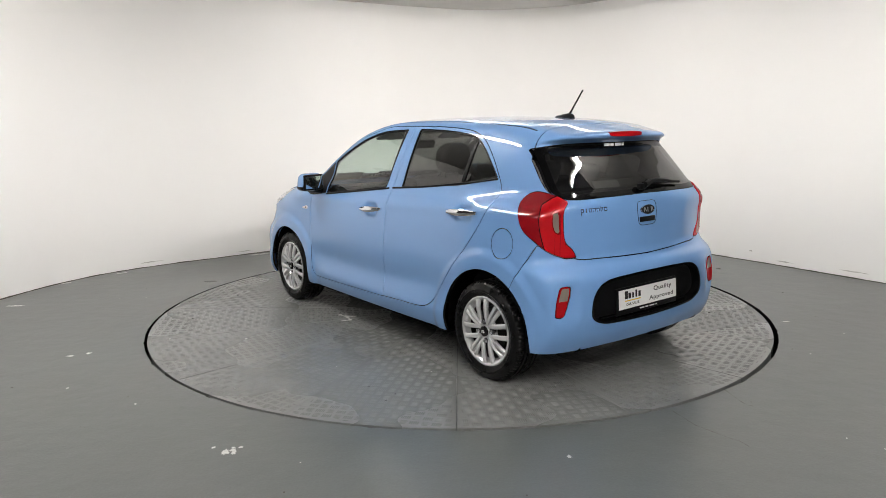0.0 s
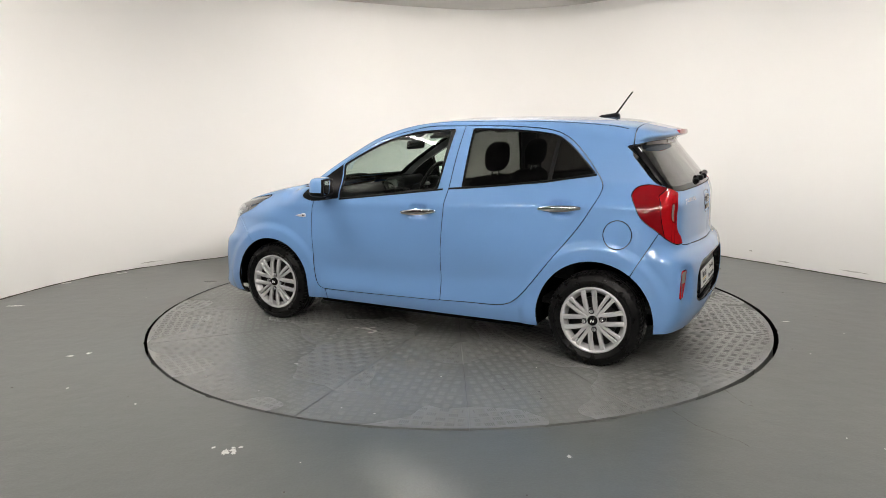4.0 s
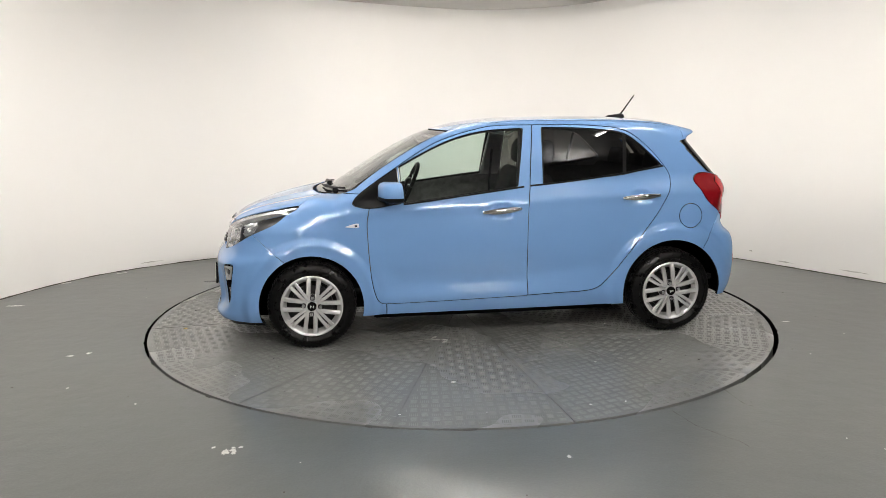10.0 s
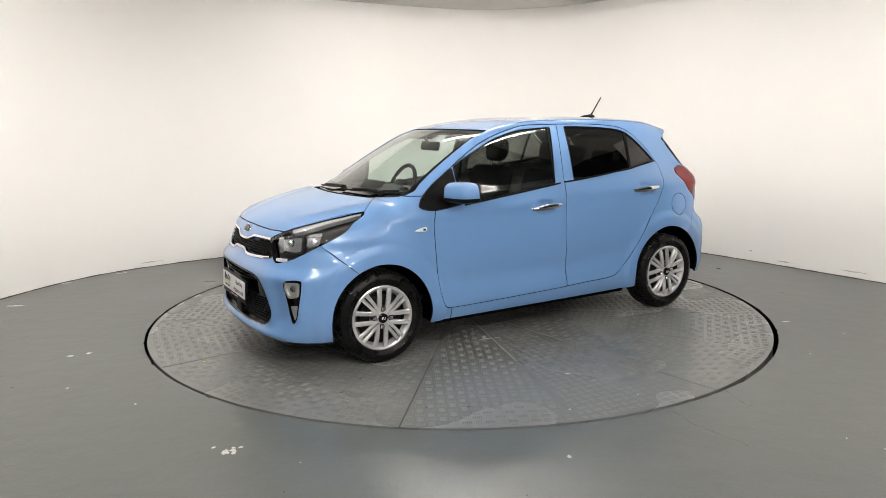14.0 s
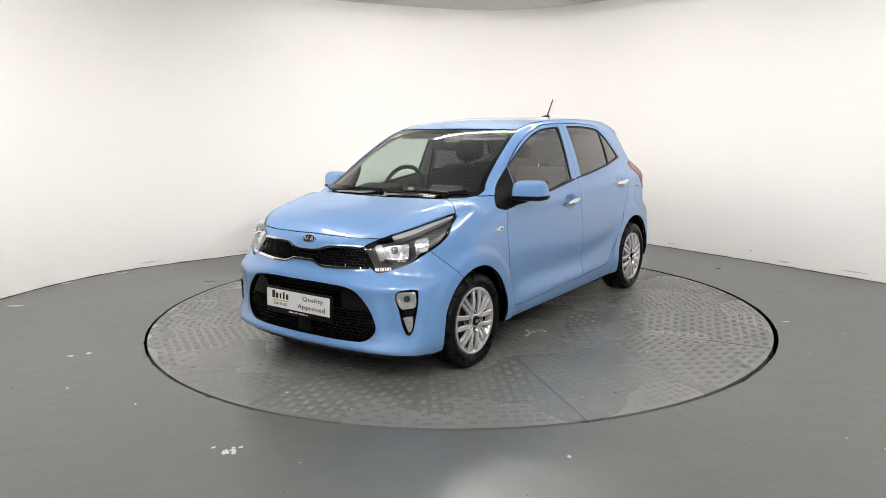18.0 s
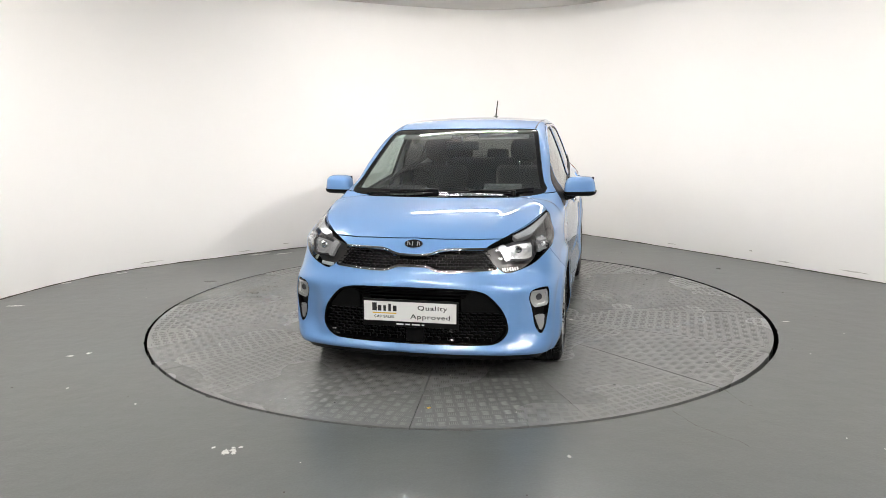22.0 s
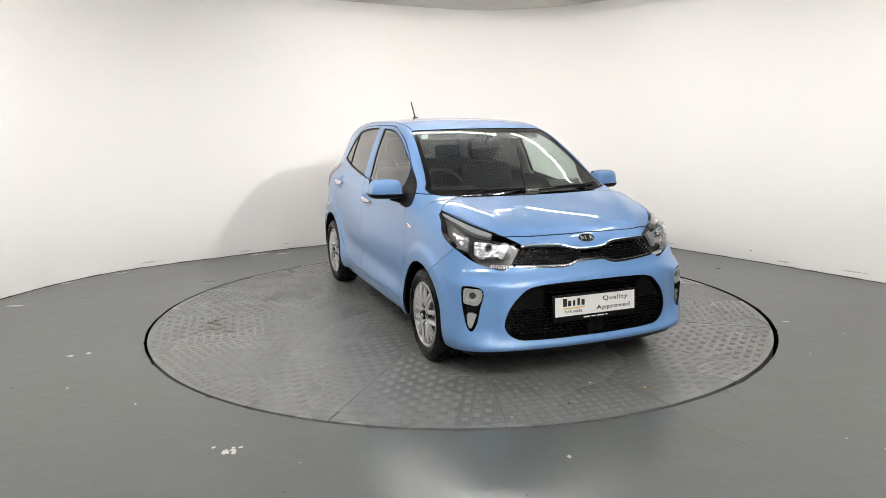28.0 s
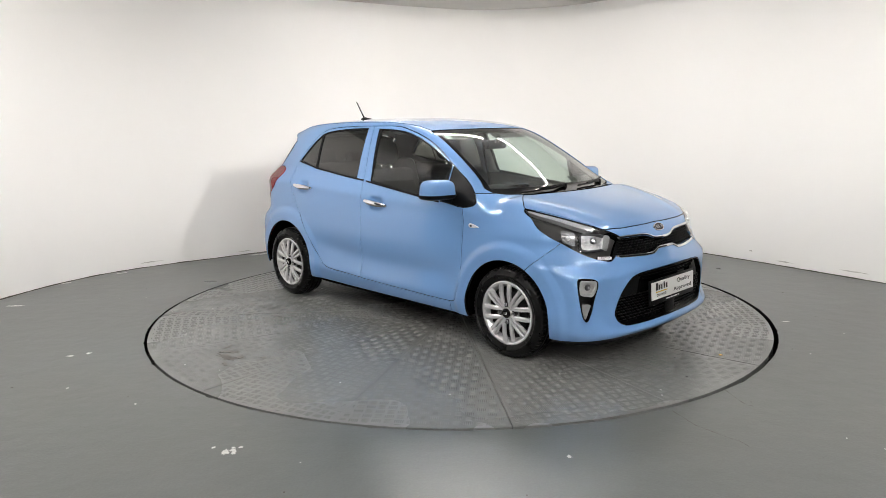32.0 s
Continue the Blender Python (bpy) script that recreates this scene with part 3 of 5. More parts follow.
def panel(name, VT, mat, parent, inset=0.0, flange=0.018, label="", deep=0.0):
    """A sheet panel with turned-in edges; inset or deep sets its face back along the skin's normal."""
    V, T = tidy(*VT)
    N = slope(V, 0.004)
    N /= np.linalg.norm(N, axis=1)[:, None]
    P = V - (inset + deep) * N
    E = np.concatenate([T[:, [0, 1]], T[:, [1, 2]], T[:, [2, 0]]])
    key = np.sort(E, 1)
    uni, inv, num = np.unique(key, axis=0, return_inverse=True, return_counts=True)
    edge = E[num[inv.ravel()] == 1]
    faces, verts, norms = [tuple(t) for t in T], [P], [N]
    if flange and len(edge):
        ring = np.unique(edge)
        m = {int(v): i for i, v in enumerate(ring)}
        side = np.zeros((len(ring), 3))
        for a, b in edge:
            s = np.cross(P[b] - P[a], N[a])
            side[m[int(a)]] += s
            side[m[int(b)]] += s
        side /= np.maximum(np.linalg.norm(side, axis=1), 1e-9)[:, None]
        b0 = len(P)
        b1 = b0 + len(ring)
        lip_depth = min(0.003, flange)
        verts += [P[ring], P[ring] - lip_depth * N[ring], P[ring] - flange * N[ring]]
        norms += [side, side, side]
        b2 = b1 + len(ring)
        for a, b in edge:
            i, j = m[int(a)], m[int(b)]
            faces.append((b0 + j, b0 + i, b1 + i, b1 + j))
        # faces from here on carry the painted gap shade
        rubber = len(faces)
        for a, b in edge:
            i, j = m[int(a)], m[int(b)]
            faces.append((b1 + j, b1 + i, b2 + i, b2 + j))
    ob = mesh_object(name, np.concatenate(verts), faces, mat, parent, label=label)
    if flange and len(edge) and mat is PAINT:  # shade of the panel gaps, painted black on the inner flange
        ob.data.materials.append(GAP_SHADE)
        for f in ob.data.polygons[rubber:]:
            f.material_index = 1
    ob.data.normals_split_custom_set_from_vertices([tuple(q) for q in np.concatenate(norms)])
    return ob


def X(V):
    return V[:, 0]


def Y(V):
    return np.abs(V[:, 1])


def Z(V):
    return V[:, 2]


def lamp_u(V):
    return 0.77 * V[:, 0] - 0.64 * np.abs(V[:, 1])


def tail_u(V):
    return 0.80 * V[:, 0] + 0.60 * np.abs(V[:, 1])


FRONT_GLASS = ((0.624, 1.147), (0.509, 1.208), (0.391, 1.266), (0.272, 1.314), (0.131, 1.352), (0.02, 1.369), (-0.216, 1.381), (-0.153, 1.003), (0.082, 0.976), (0.191, 0.961), (0.388, 0.937), (0.604, 0.916))
SAIL = ((0.797, 1.040), (0.630, 1.147), (0.610, 0.916), (0.820, 0.890), (0.905, 0.905), (0.930, 0.925), (0.897, 0.968))
REAR_GLASS = ((-0.336, 1.385), (-0.576, 1.378), (-0.775, 1.363), (-0.903, 1.340), (-0.989, 1.288), (-1.084, 1.201), (-1.163, 1.121), (-1.097, 1.106), (-0.898, 1.066), (-0.702, 1.046), (-0.505, 1.027), (-0.317, 1.015))
FRONT_DOOR = ((0.820, 0.895), (0.836, 0.808), (0.835, 0.691), (0.828, 0.554), (0.813, 0.413), (0.786, 0.312), (0.759, 0.280), (0.721, 0.274), (0.397, 0.278), (0.079, 0.285), (-0.205, 0.292), (-0.203, 0.464),
              (-0.206, 0.686), (-0.219, 0.919), (-0.231, 0.992), (-0.254, 1.201), (-0.282, 1.402), (-0.007, 1.398), (0.131, 1.372), (0.272, 1.334), (0.391, 1.288), (0.491, 1.235), (0.591, 1.174), (0.710, 1.095), (0.810, 1.028))
REAR_DOOR = ((-0.270, 1.402), (-0.578, 1.398), (-0.818, 1.381), (-0.914, 1.358), (-0.991, 1.317), (-1.085, 1.230), (-1.158, 1.143), (-1.207, 1.065), (-1.204, 1.008), (-1.162, 0.917), (-1.082, 0.793), (-0.966, 0.649),
             (-0.853, 0.504), (-0.760, 0.393), (-0.691, 0.332), (-0.603, 0.308), (-0.406, 0.302), (-0.190, 0.294), (-0.188, 0.464), (-0.191, 0.686), (-0.204, 0.919), (-0.215, 0.992), (-0.238, 1.201))
SCREEN = ((0.0, 1.377), (0.30, 1.374), (0.49, 1.368), (0.515, 1.36), (0.535, 1.32), (0.578, 1.176), (0.617, 1.050), (0.645, 1.007), (0.630, 0.983), (0.54, 0.970), (0.334, 0.970), (0.0, 0.970), (-0.3, 0.970), (-0.3, 1.374))
BACK_GLASS = ((0.0, 1.305), (0.30, 1.305), (0.46, 1.298), (0.552, 1.284), (0.5755, 1.18), (0.597, 1.075), (0.588, 1.045), (0.542, 1.024), (0.3, 1.024), (0.0, 1.026), (-0.3, 1.026), (-0.3, 1.305))
HEAD = ((1.745, 0.375, 0.752), (1.722, 0.405, 0.776), (1.688, 0.459, 0.802), (1.602, 0.545, 0.841), (1.465, 0.616, 0.878), (1.315, 0.655, 0.904), (1.250, 0.672, 0.913), (1.268, 0.688, 0.893), (1.335, 0.704, 0.858),
        (1.395, 0.724, 0.812), (1.470, 0.724, 0.775), (1.578, 0.700, 0.727), (1.672, 0.628, 0.669), (1.738, 0.537, 0.635), (1.758, 0.501, 0.630), (1.758, 0.465, 0.652), (1.751, 0.418, 0.706))
TAIL_LAMP = ((-1.408, 0.623, 1.057), (-1.465, 0.609, 1.066), (-1.563, 0.586, 1.048), (-1.609, 0.546, 1.019), (-1.618, 0.590, 0.974), (-1.616, 0.590, 0.887), (-1.620, 0.579, 0.813), (-1.632, 0.539, 0.772),
             (-1.642, 0.514, 0.724), (-1.621, 0.586, 0.725), (-1.580, 0.668, 0.762), (-1.526, 0.718, 0.817), (-1.456, 0.735, 0.872), (-1.412, 0.724, 0.941), (-1.378, 0.680, 0.997), (-1.379, 0.645, 1.032))
GRILLE = ((0.0, 0.719), (0.06, 0.720), (0.10, 0.725), (0.15, 0.741), (0.20, 0.748), (0.41, 0.751), (0.46, 0.65), (0.30, 0.645), (0.20, 0.643), (0.14, 0.646), (0.10, 0.660), (0.072, 0.668), (0.0, 0.669), (-0.2, 0.669), (-0.2, 0.719))
MOUTH = ((0.0, 0.561), (0.274, 0.557), (0.392, 0.540), (0.449, 0.496), (0.496, 0.435), (0.521, 0.360), (0.517, 0.315), (0.480, 0.272), (0.42, 0.253), (0.0, 0.249), (-0.2, 0.249), (-0.2, 0.561))
FOG = ((1.757, 0.630, 0.535), (1.745, 0.649, 0.549), (1.710, 0.691, 0.557), (1.680, 0.719, 0.554), (1.679, 0.725, 0.541), (1.688, 0.729, 0.480), (1.700, 0.721, 0.402), (1.710, 0.709, 0.334), (1.722, 0.694, 0.303),
       (1.730, 0.675, 0.309), (1.734, 0.652, 0.356), (1.744, 0.640, 0.437), (1.754, 0.625, 0.500))
BACK_PANEL = ((0.0, 0.616), (0.2, 0.613), (0.365, 0.602), (0.435, 0.572), (0.475, 0.52), (0.488, 0.46), (0.480, 0.412), (0.425, 0.377), (0.35, 0.361), (0.0, 0.352), (-0.2, 0.352), (-0.2, 0.616))
REFLECTOR = ((-1.669, 0.671, 0.596), (-1.688, 0.606, 0.597), (-1.683, 0.608, 0.537), (-1.678, 0.643, 0.439), (-1.674, 0.664, 0.430), (-1.666, 0.702, 0.441), (-1.669, 0.694, 0.525))
BONNET = ((1.736, 0.0), (1.728, 0.22), (1.688, 0.460), (1.622, 0.530), (1.51, 0.600), (1.33, 0.655), (1.252, 0.674), (1.185, 0.605), (1.108, 0.505), (1.03, 0.38), (1.03, 0.0), (1.03, -0.3), (1.72, -0.25))
GATE = ((0.0, 1.6), (0.52, 1.6), (0.535, 1.36), (0.556, 1.28), (0.60, 1.08), (0.60, 1.0), (0.60, 0.80), (0.56, 0.745), (0.515, 0.716), (0.384, 0.708), (0.0, 0.697), (-0.3, 0.697), (-0.3, 1.6))


def uv_front(points):
    return lambda V: outline(points, lamp_u(V), Z(V))


def uv_back(points):
    return lambda V: outline(points, tail_u(V), Z(V))


def in_lamp(points, u):
    P = np.array(points)
    return tuple(zip(u(P), P[:, 2]))


def side_of(points):
    return lambda V: np.where(Y(V) > 0.4, outline(points, X(V), Z(V)), 0.1)


def front_of(points, x0):
    return lambda V: np.where(X(V) > x0, outline(points, Y(V), Z(V)), 0.1)


def back_of(points, x0):
    return lambda V: np.where(X(V) < x0, outline(points, Y(V), Z(V)), 0.1)


def split(VT, f):
    """Cuts a panel's net in two along f = 0."""
    V, T = VT
    V2, low, high = cut(V, T, f(V))
    return (V2, low), (V2, high)


def front_corner(points):
    return lambda V: np.where((X(V) > 1.1) & (Y(V) > 0.25), outline(in_lamp(points, lamp_u), lamp_u(V), Z(V)), 0.1)


def back_corner(points):
    return lambda V: np.where((X(V) < -1.2) & (Y(V) > 0.4), outline(in_lamp(points, tail_u), tail_u(V), Z(V)), 0.1)

# ---- the car ----
car = tagged(new("car"), "sky-blue five-door small hatchback car parked on the turntable", "car")
skin_net = Skin()
for cx, cz, r in WHEELS:
    skin_net.drop(lambda V: np.where(np.abs(X(V) - cx) < 0.5, np.hypot(X(V) - cx, Z(V) - cz) - r, 0.1))
lip = skin_net.take(lambda V: np.maximum(Z(V) - FLOOR_LINE(X(V)), np.maximum(1.50 - X(V), 0.145 - Z(V))), 0)
skin_net.drop(lambda V: Z(V) - FLOOR_LINE(X(V)))

# glass
screen = skin_net.take(front_of(SCREEN, 0.1))
back_glass = skin_net.take(back_of(BACK_GLASS, -1.2))
front_glass = skin_net.take(side_of(FRONT_GLASS))
sail = skin_net.take(side_of(SAIL))
rear_glass = skin_net.take(side_of(REAR_GLASS))
# lamps and openings
head = skin_net.take(front_corner(HEAD))
tail = skin_net.take(back_corner(TAIL_LAMP))
grille_hole = skin_net.take(front_of(GRILLE, 1.5))
mouth = skin_net.take(front_of(MOUTH, 1.5))
fog = skin_net.take(front_corner(FOG))
back_panel = skin_net.take(back_of(BACK_PANEL, -1.5))
reflectors = skin_net.take(back_corner(REFLECTOR))
# moving panels
front_doors = halves(skin_net.take(side_of(FRONT_DOOR)))
rear_doors = halves(skin_net.take(side_of(REAR_DOOR)))
bonnet = skin_net.take(lambda V: np.where(Z(V) > 0.72, outline(BONNET, X(V), Y(V)), 0.1))
gate = skin_net.take(lambda V: np.maximum(np.where(X(V) < -1.2, outline(GATE, Y(V), Z(V)), 0.1), X(V) + 1.33 + 0.06 * Y(V) ** 2))
flap = skin_net.take(lambda V: np.where(V[:, 1] > 0.4, np.hypot(X(V) + 1.324, Z(V) - 0.787) - 0.083, 0.1))
DITCH = spline((-1.4, 0.462), (-1.0, 0.492), (-0.5, 0.505), (0.0, 0.506), (0.3, 0.498))
strips = halves(skin_net.take(lambda V: np.where(Z(V) > 1.2, np.maximum(np.abs(Y(V) - DITCH(X(V))) - 0.006, np.maximum(X(V) - 0.27, -1.30 - X(V))), 0.1), 0))
roof = skin_net.take(lambda V: np.where(Z(V) > 1.2, np.maximum(Y(V) - DITCH(X(V)), -1.335 - X(V)), 0.1), 0.0005)
front_bumper = skin_net.take(lambda V: 1.368 + (Z(V) - 0.581) * 1.145 - X(V))
rear_bumper = skin_net.take(lambda V: np.maximum(X(V) + 1.412 + (Z(V) - 0.573) * 0.565, Z(V) - 0.80))
wings = halves(skin_net.take(lambda V: np.maximum(0.722 - X(V), Z(V) - 0.985)))
sides = halves((skin_net.V, skin_net.T))

# a gap of its own between glass and black border
glass_in, screen_edge = split(screen, lambda V: np.maximum(outline(SCREEN, Y(V), Z(V)) + 0.027, 1.006 - Z(V)))
back_in, back_edge = split(back_glass, lambda V: outline(BACK_GLASS, Y(V), Z(V)) + 0.030)
panel("roof_panel", roof, PAINT, car)
bonnet_ob = panel("bonnet", bonnet, PAINT, car)
bumper_f = panel("front_bumper", front_bumper, PAINT, car)
bumper_r = panel("rear_bumper", rear_bumper, PAINT, car)
panel("bumper_lip", lip, BLACK, bumper_f, 0.016, 0.02, label="black plastic lip under the bumper")
tailgate = panel("tailgate", gate, PAINT, car)
panel("fuel_flap", flap, PAINT, car)
doors_f, doors_r = [], []
for k in (0, 1):
    panel("body_side", sides[k], PAINT, car)
    panel("front_wing", wings[k], PAINT, car)
    panel("roof_strip", strips[k], BLACK, car, 0.004, 0, label="black roof moulding")
    fd = panel("front_door", front_doors[k], PAINT, car)
    rd = panel("rear_door", rear_doors[k], PAINT, car)
    doors_f.append(fd)
    doors_r.append(rd)
    glass, seal = split(halves(front_glass)[k], lambda V: np.maximum(outline(FRONT_GLASS, X(V), Z(V)) + 0.010, -0.141 - 0.113 * (Z(V) - 1.0) - X(V)))
    panel("door_window", glass, GLASS, fd, 0.007, 0, label="clear front door glass").visible_shadow = False
    panel("window_seal", seal, BLACK, fd, 0.003, 0.01, label="black rubber window seal")
    panel("mirror_sail", halves(sail)[k], BLACK, fd, 0.001, 0.01, label="black plastic corner piece")
    clear, seal = split(halves(rear_glass)[k], lambda V: outline(REAR_GLASS, X(V), Z(V)) + 0.010)
    bar = lambda V: np.abs(X(V) + 0.900 + 0.105 * (Z(V) - 1.2)) - 0.011
    sash, clear = split(clear, bar)
    main, quarter = split(clear, lambda V: -(X(V) + 0.900 + 0.105 * (Z(V) - 1.2)))
    panel("window_seal", seal, BLACK, rd, 0.003, 0.01, label="black rubber window seal")
    panel("window_bar", sash, BLACK, rd, 0.002, 0.01, label="black bar before the quarter light")
    panel("door_window", main, PRIVACY, rd, 0.007, 0, label="dark tinted rear door glass").visible_shadow = False
    panel("quarter_light", quarter, PRIVACY, rd, 0.007, 0, label="small dark tinted corner glass").visible_shadow = False
pane = panel("windscreen", glass_in, GLASS, car, 0.004, 0)
pane.visible_shadow = False
panel("screen_border", screen_edge, BLACK_GLOSS, pane, 0.004, 0.01, label="black screen edge and cowl")
pane = panel("rear_window", back_in, PRIVACY, tailgate, 0.004, 0)
pane.visible_shadow = False
panel("window_border", back_edge, BLACK_GLOSS, pane, 0.004, 0.01, label="black printed glass edge")


# ---- places on the skin ----
def root(make, a, b):
    """Where skin() turns from below zero at a to above zero at b along make(s)."""
    for _ in range(40):
        m = (a + b) / 2
        if skin(np.array(make(m), float)) < 0:
            a = m
        else:
            b = m
    p = np.array(make(a), float)
    n = slope(p[None], 0.004)[0]
    return Vector(p), Vector(n / np.linalg.norm(n))


def on_side(x, z, s=1):
    p, n = root(lambda y: (x, y, z), 0.3, 1.0)
    return Vector((p.x, p.y * s, p.z)), Vector((n.x, n.y * s, n.z))


def on_front(y, z):
    return root(lambda x: (x, y, z), 1.0, 2.1)


def on_back(y, z):
    return root(lambda x: (-x, y, z), 0.8, 2.0)


def on_top(x, y):
    return root(lambda z: (x, y, z), 0.7, 1.7)


# ---- underside: dark floor, arch liners, axles ----
part("underbody", join(box((2.95, 1.16, 0.10), (0.02, 0, 0.255), bevel=0.03), box((1.62, 1.44, 0.08), (0.0, 0, 0.205), bevel=0.02), box((0.5, 1.1, 0.07), (1.50, 0, 0.205), bevel=0.02),
                       box((0.32, 1.1, 0.12), (-1.52, 0, 0.28), bevel=0.03)), DARK, car, "black underbody tray")
for x, r in ((1.2, 0.345), (-1.2, 0.36)):
    part("axle", tube([(x, -0.62, 0.27), (x, 0.62, 0.27)], 0.035), DARK, car)
    for s in (1, -1):
        bm = bmesh.new()
        rows = []
        for y in (0.48, 0.745):
            rows.append([bm.verts.new((x + r * math.cos(a), y * s, 0.28 + r * math.sin(a))) for a in np.linspace(-0.10, math.pi + 0.10, 29)])
        for i in range(28):
            bm.faces.new((rows[0][i], rows[0][i + 1], rows[1][i + 1], rows[1][i]))
        bm.faces.new(rows[0])
        part("arch_liner", bm, DARK, car, "black wheel arch liner")

def wheel_at(x, y, side, spin):
    """A tyre on a silver alloy wheel with eight pairs of spokes; side is +1 on the car's left."""
    R = 0.284
    # inner well painted near-black in place of the shade behind the spokes
    base = part("wheel", lathe([(0.0, -0.045), (0.13, -0.045), (0.132, -0.075), (0.166, -0.075), (0.172, -0.02), (0.178, -0.02), (0.178, -0.16), (0.0, -0.16)], 48), WELL_SHADE, car, "wheel well behind the spokes, its shade painted in near-black")
    prof = [(0.186, -0.165), (0.20, -0.178), (0.235, -0.186), (0.262, -0.178), (0.277, -0.165), (R - 0.002, -0.150)]
    for g in (-0.137, -0.108, -0.066, -0.037):
        prof += [(R, g - 0.006), (R - 0.010, g - 0.0045), (R - 0.010, g + 0.0045), (R, g + 0.006)]
    prof += [(R - 0.002, -0.020), (0.279, -0.008), (0.270, 0.002), (0.258, 0.008), (0.240, 0.0125), (0.238, 0.0145), (0.226, 0.0145), (0.224, 0.0125), (0.210, 0.008), (0.199, 0.002), (0.192, -0.008)]
    n = len(prof)
    part("tyre", lathe(prof, 144, lambda i, j: (-0.0065 if i % 2 else 0.0) if (4 <= j <= 6 or n - 12 <= j <= n - 9) else 0.0), RUBBER, base)
    rim = part("rim", lathe([(0.160, -0.03), (0.172, -0.012), (0.176, -0.004), (0.184, 0.004), (0.192, 0.006), (0.198, 0.003), (0.199, -0.006), (0.192, -0.012)], 96), ALLOY, base)
    rad = lambda a: (math.cos(a), math.sin(a))
    # eight pairs of spokes: four wide pairs that straddle the nuts, four close pairs between them
    WIDE = ((0.030, 0.022, 0.0120, 0.000), (0.050, 0.0270, 0.0130, 0.004), (0.075, 0.0275, 0.0135, 0.010), (0.120, 0.0300, 0.0138, 0.012), (0.165, 0.0325, 0.0145, 0.007), (0.186, 0.0335, 0.0175, 0.001))
    CLOSE = ((0.030, 0.0105, 0.0098, 0.000), (0.060, 0.0115, 0.0098, 0.006), (0.085, 0.0128, 0.0100, 0.010), (0.120, 0.0145, 0.0104, 0.012), (0.165, 0.0172, 0.0116, 0.007), (0.186, 0.0186, 0.0145, 0.001))
    for i in range(8):
        a = 2 * math.pi * i / 8
        for s in (-1, 1):
            bm = bmesh.new()
            rows = []
            for r, off, wid, yy in (CLOSE if i % 2 else WIDE):
                c, sn = rad(a)
                ring = []
                for w, dy in ((-1, -0.017), (-1, -0.0045), (-0.6, 0), (0.6, 0), (1, -0.0045), (1, -0.017)):
                    t = s * off + w * wid
                    ring.append(bm.verts.new((r * c - t * sn, yy + dy, r * sn + t * c)))
                rows.append(ring)
            for p, q in zip(rows, rows[1:]):
                for k in range(5):
                    bm.faces.new((p[k], p[k + 1], q[k + 1], q[k]))
            bmesh.ops.recalc_face_normals(bm, faces=bm.faces[:])
            part("spoke", bm, ALLOY, rim)
    # brake disc and drum seen between the spokes
    part("brake_disc", lathe([(0.06, -0.060), (0.118, -0.060), (0.120, -0.064), (0.120, -0.072)], 48), LAMP_GREY, base, "dull brake disc behind the spokes")
    part("hub", lathe([(0.0, 0.003), (0.034, 0.003), (0.040, -0.002), (0.066, -0.004), (0.072, -0.010), (0.074, -0.03)], 48), ALLOY, base)
    part("centre_cap", lathe([(0.0, 0.016), (0.024, 0.015), (0.029, 0.011), (0.030, -0.004)], 32), BLACK_GLOSS, base, "black centre cap")
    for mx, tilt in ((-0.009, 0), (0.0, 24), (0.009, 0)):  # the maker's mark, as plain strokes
        part("cap_stroke", box((0.0028, 0.0012, 0.017), (mx, 0.0158, 0), (0, tilt, 0)), PLATE, base, smooth=False)
    for i in range(4):
        a = math.pi / 2 * i
        seat = lathe([(0.0, 0.003), (0.0165, 0.003), (0.0185, -0.001), (0.0185, -0.02)], 20)
        nut = lathe([(0.0, 0.016), (0.008, 0.016), (0.0125, 0.010), (0.0135, -0.01)], 6)
        for bm, mat, name in ((seat, LAMP_GREY, "nut_seat"), (nut, CHROME, "wheel_nut")):
            bmesh.ops.translate(bm, verts=bm.verts[:], vec=(0.055 * math.cos(a), 0.0, 0.055 * math.sin(a)))
            part(name, bm, mat, base)
    base.matrix_basis = pose(x, y, 0.278, 0, spin, 0) @ (Matrix.Identity(4) if side > 0 else pose(0, 0, 0, 0, 0, 180))
    return base


for x in (1.2, -1.2):
    for s in (1, -1):
        wheel_at(x, s * 0.764, s, -6 if x > 0 else 10)

# ---- lamps, grilles, plates, badges ----
REFLECT = material("faceted_chrome_reflector", (0.80, 0.81, 0.82), 0.14, 0.7)
tc, vo = node(REFLECT, "ShaderNodeTexCoord"), node(REFLECT, "ShaderNodeTexVoronoi", Scale=62.0)
bp = node(REFLECT, "ShaderNodeBump", Strength=0.45, Distance=0.010)
link(REFLECT, tc, "Object", vo, "Vector")
link(REFLECT, vo, "Distance", bp, "Height")
link(REFLECT, bp, "Normal", bsdf(REFLECT), "Normal")
BOWL = material("dull_silver_bowl", (0.62, 0.62, 0.61), 0.18, 0.55)
SATIN = material("satin_silver_trim", (0.74, 0.75, 0.76), 0.20, 0.65)

HL_BAND = ((0.935, 0.826), (0.745, 0.882), (0.545, 0.918), (0.560, 0.896), (0.735, 0.856), (0.93, 0.804))
HL_MAIN = ((1.022, 0.776), (0.93, 0.800), (0.845, 0.806), (0.850, 0.700), (0.90, 0.690), (1.010, 0.694))
HL_AMBER = ((0.818, 0.812), (0.735, 0.822), (0.745, 0.745), (0.822, 0.722))
HL_WING = ((1.034, 0.772), (0.996, 0.786), (0.984, 0.702), (1.012, 0.688))
HL_LED = ((1.040, 0.660), (0.955, 0.664), (0.955, 0.648), (1.038, 0.642))
FOG_RING = ((0.948, 0.540), (0.845, 0.546), (0.842, 0.500), (0.846, 0.462), (0.920, 0.446), (0.945, 0.490))
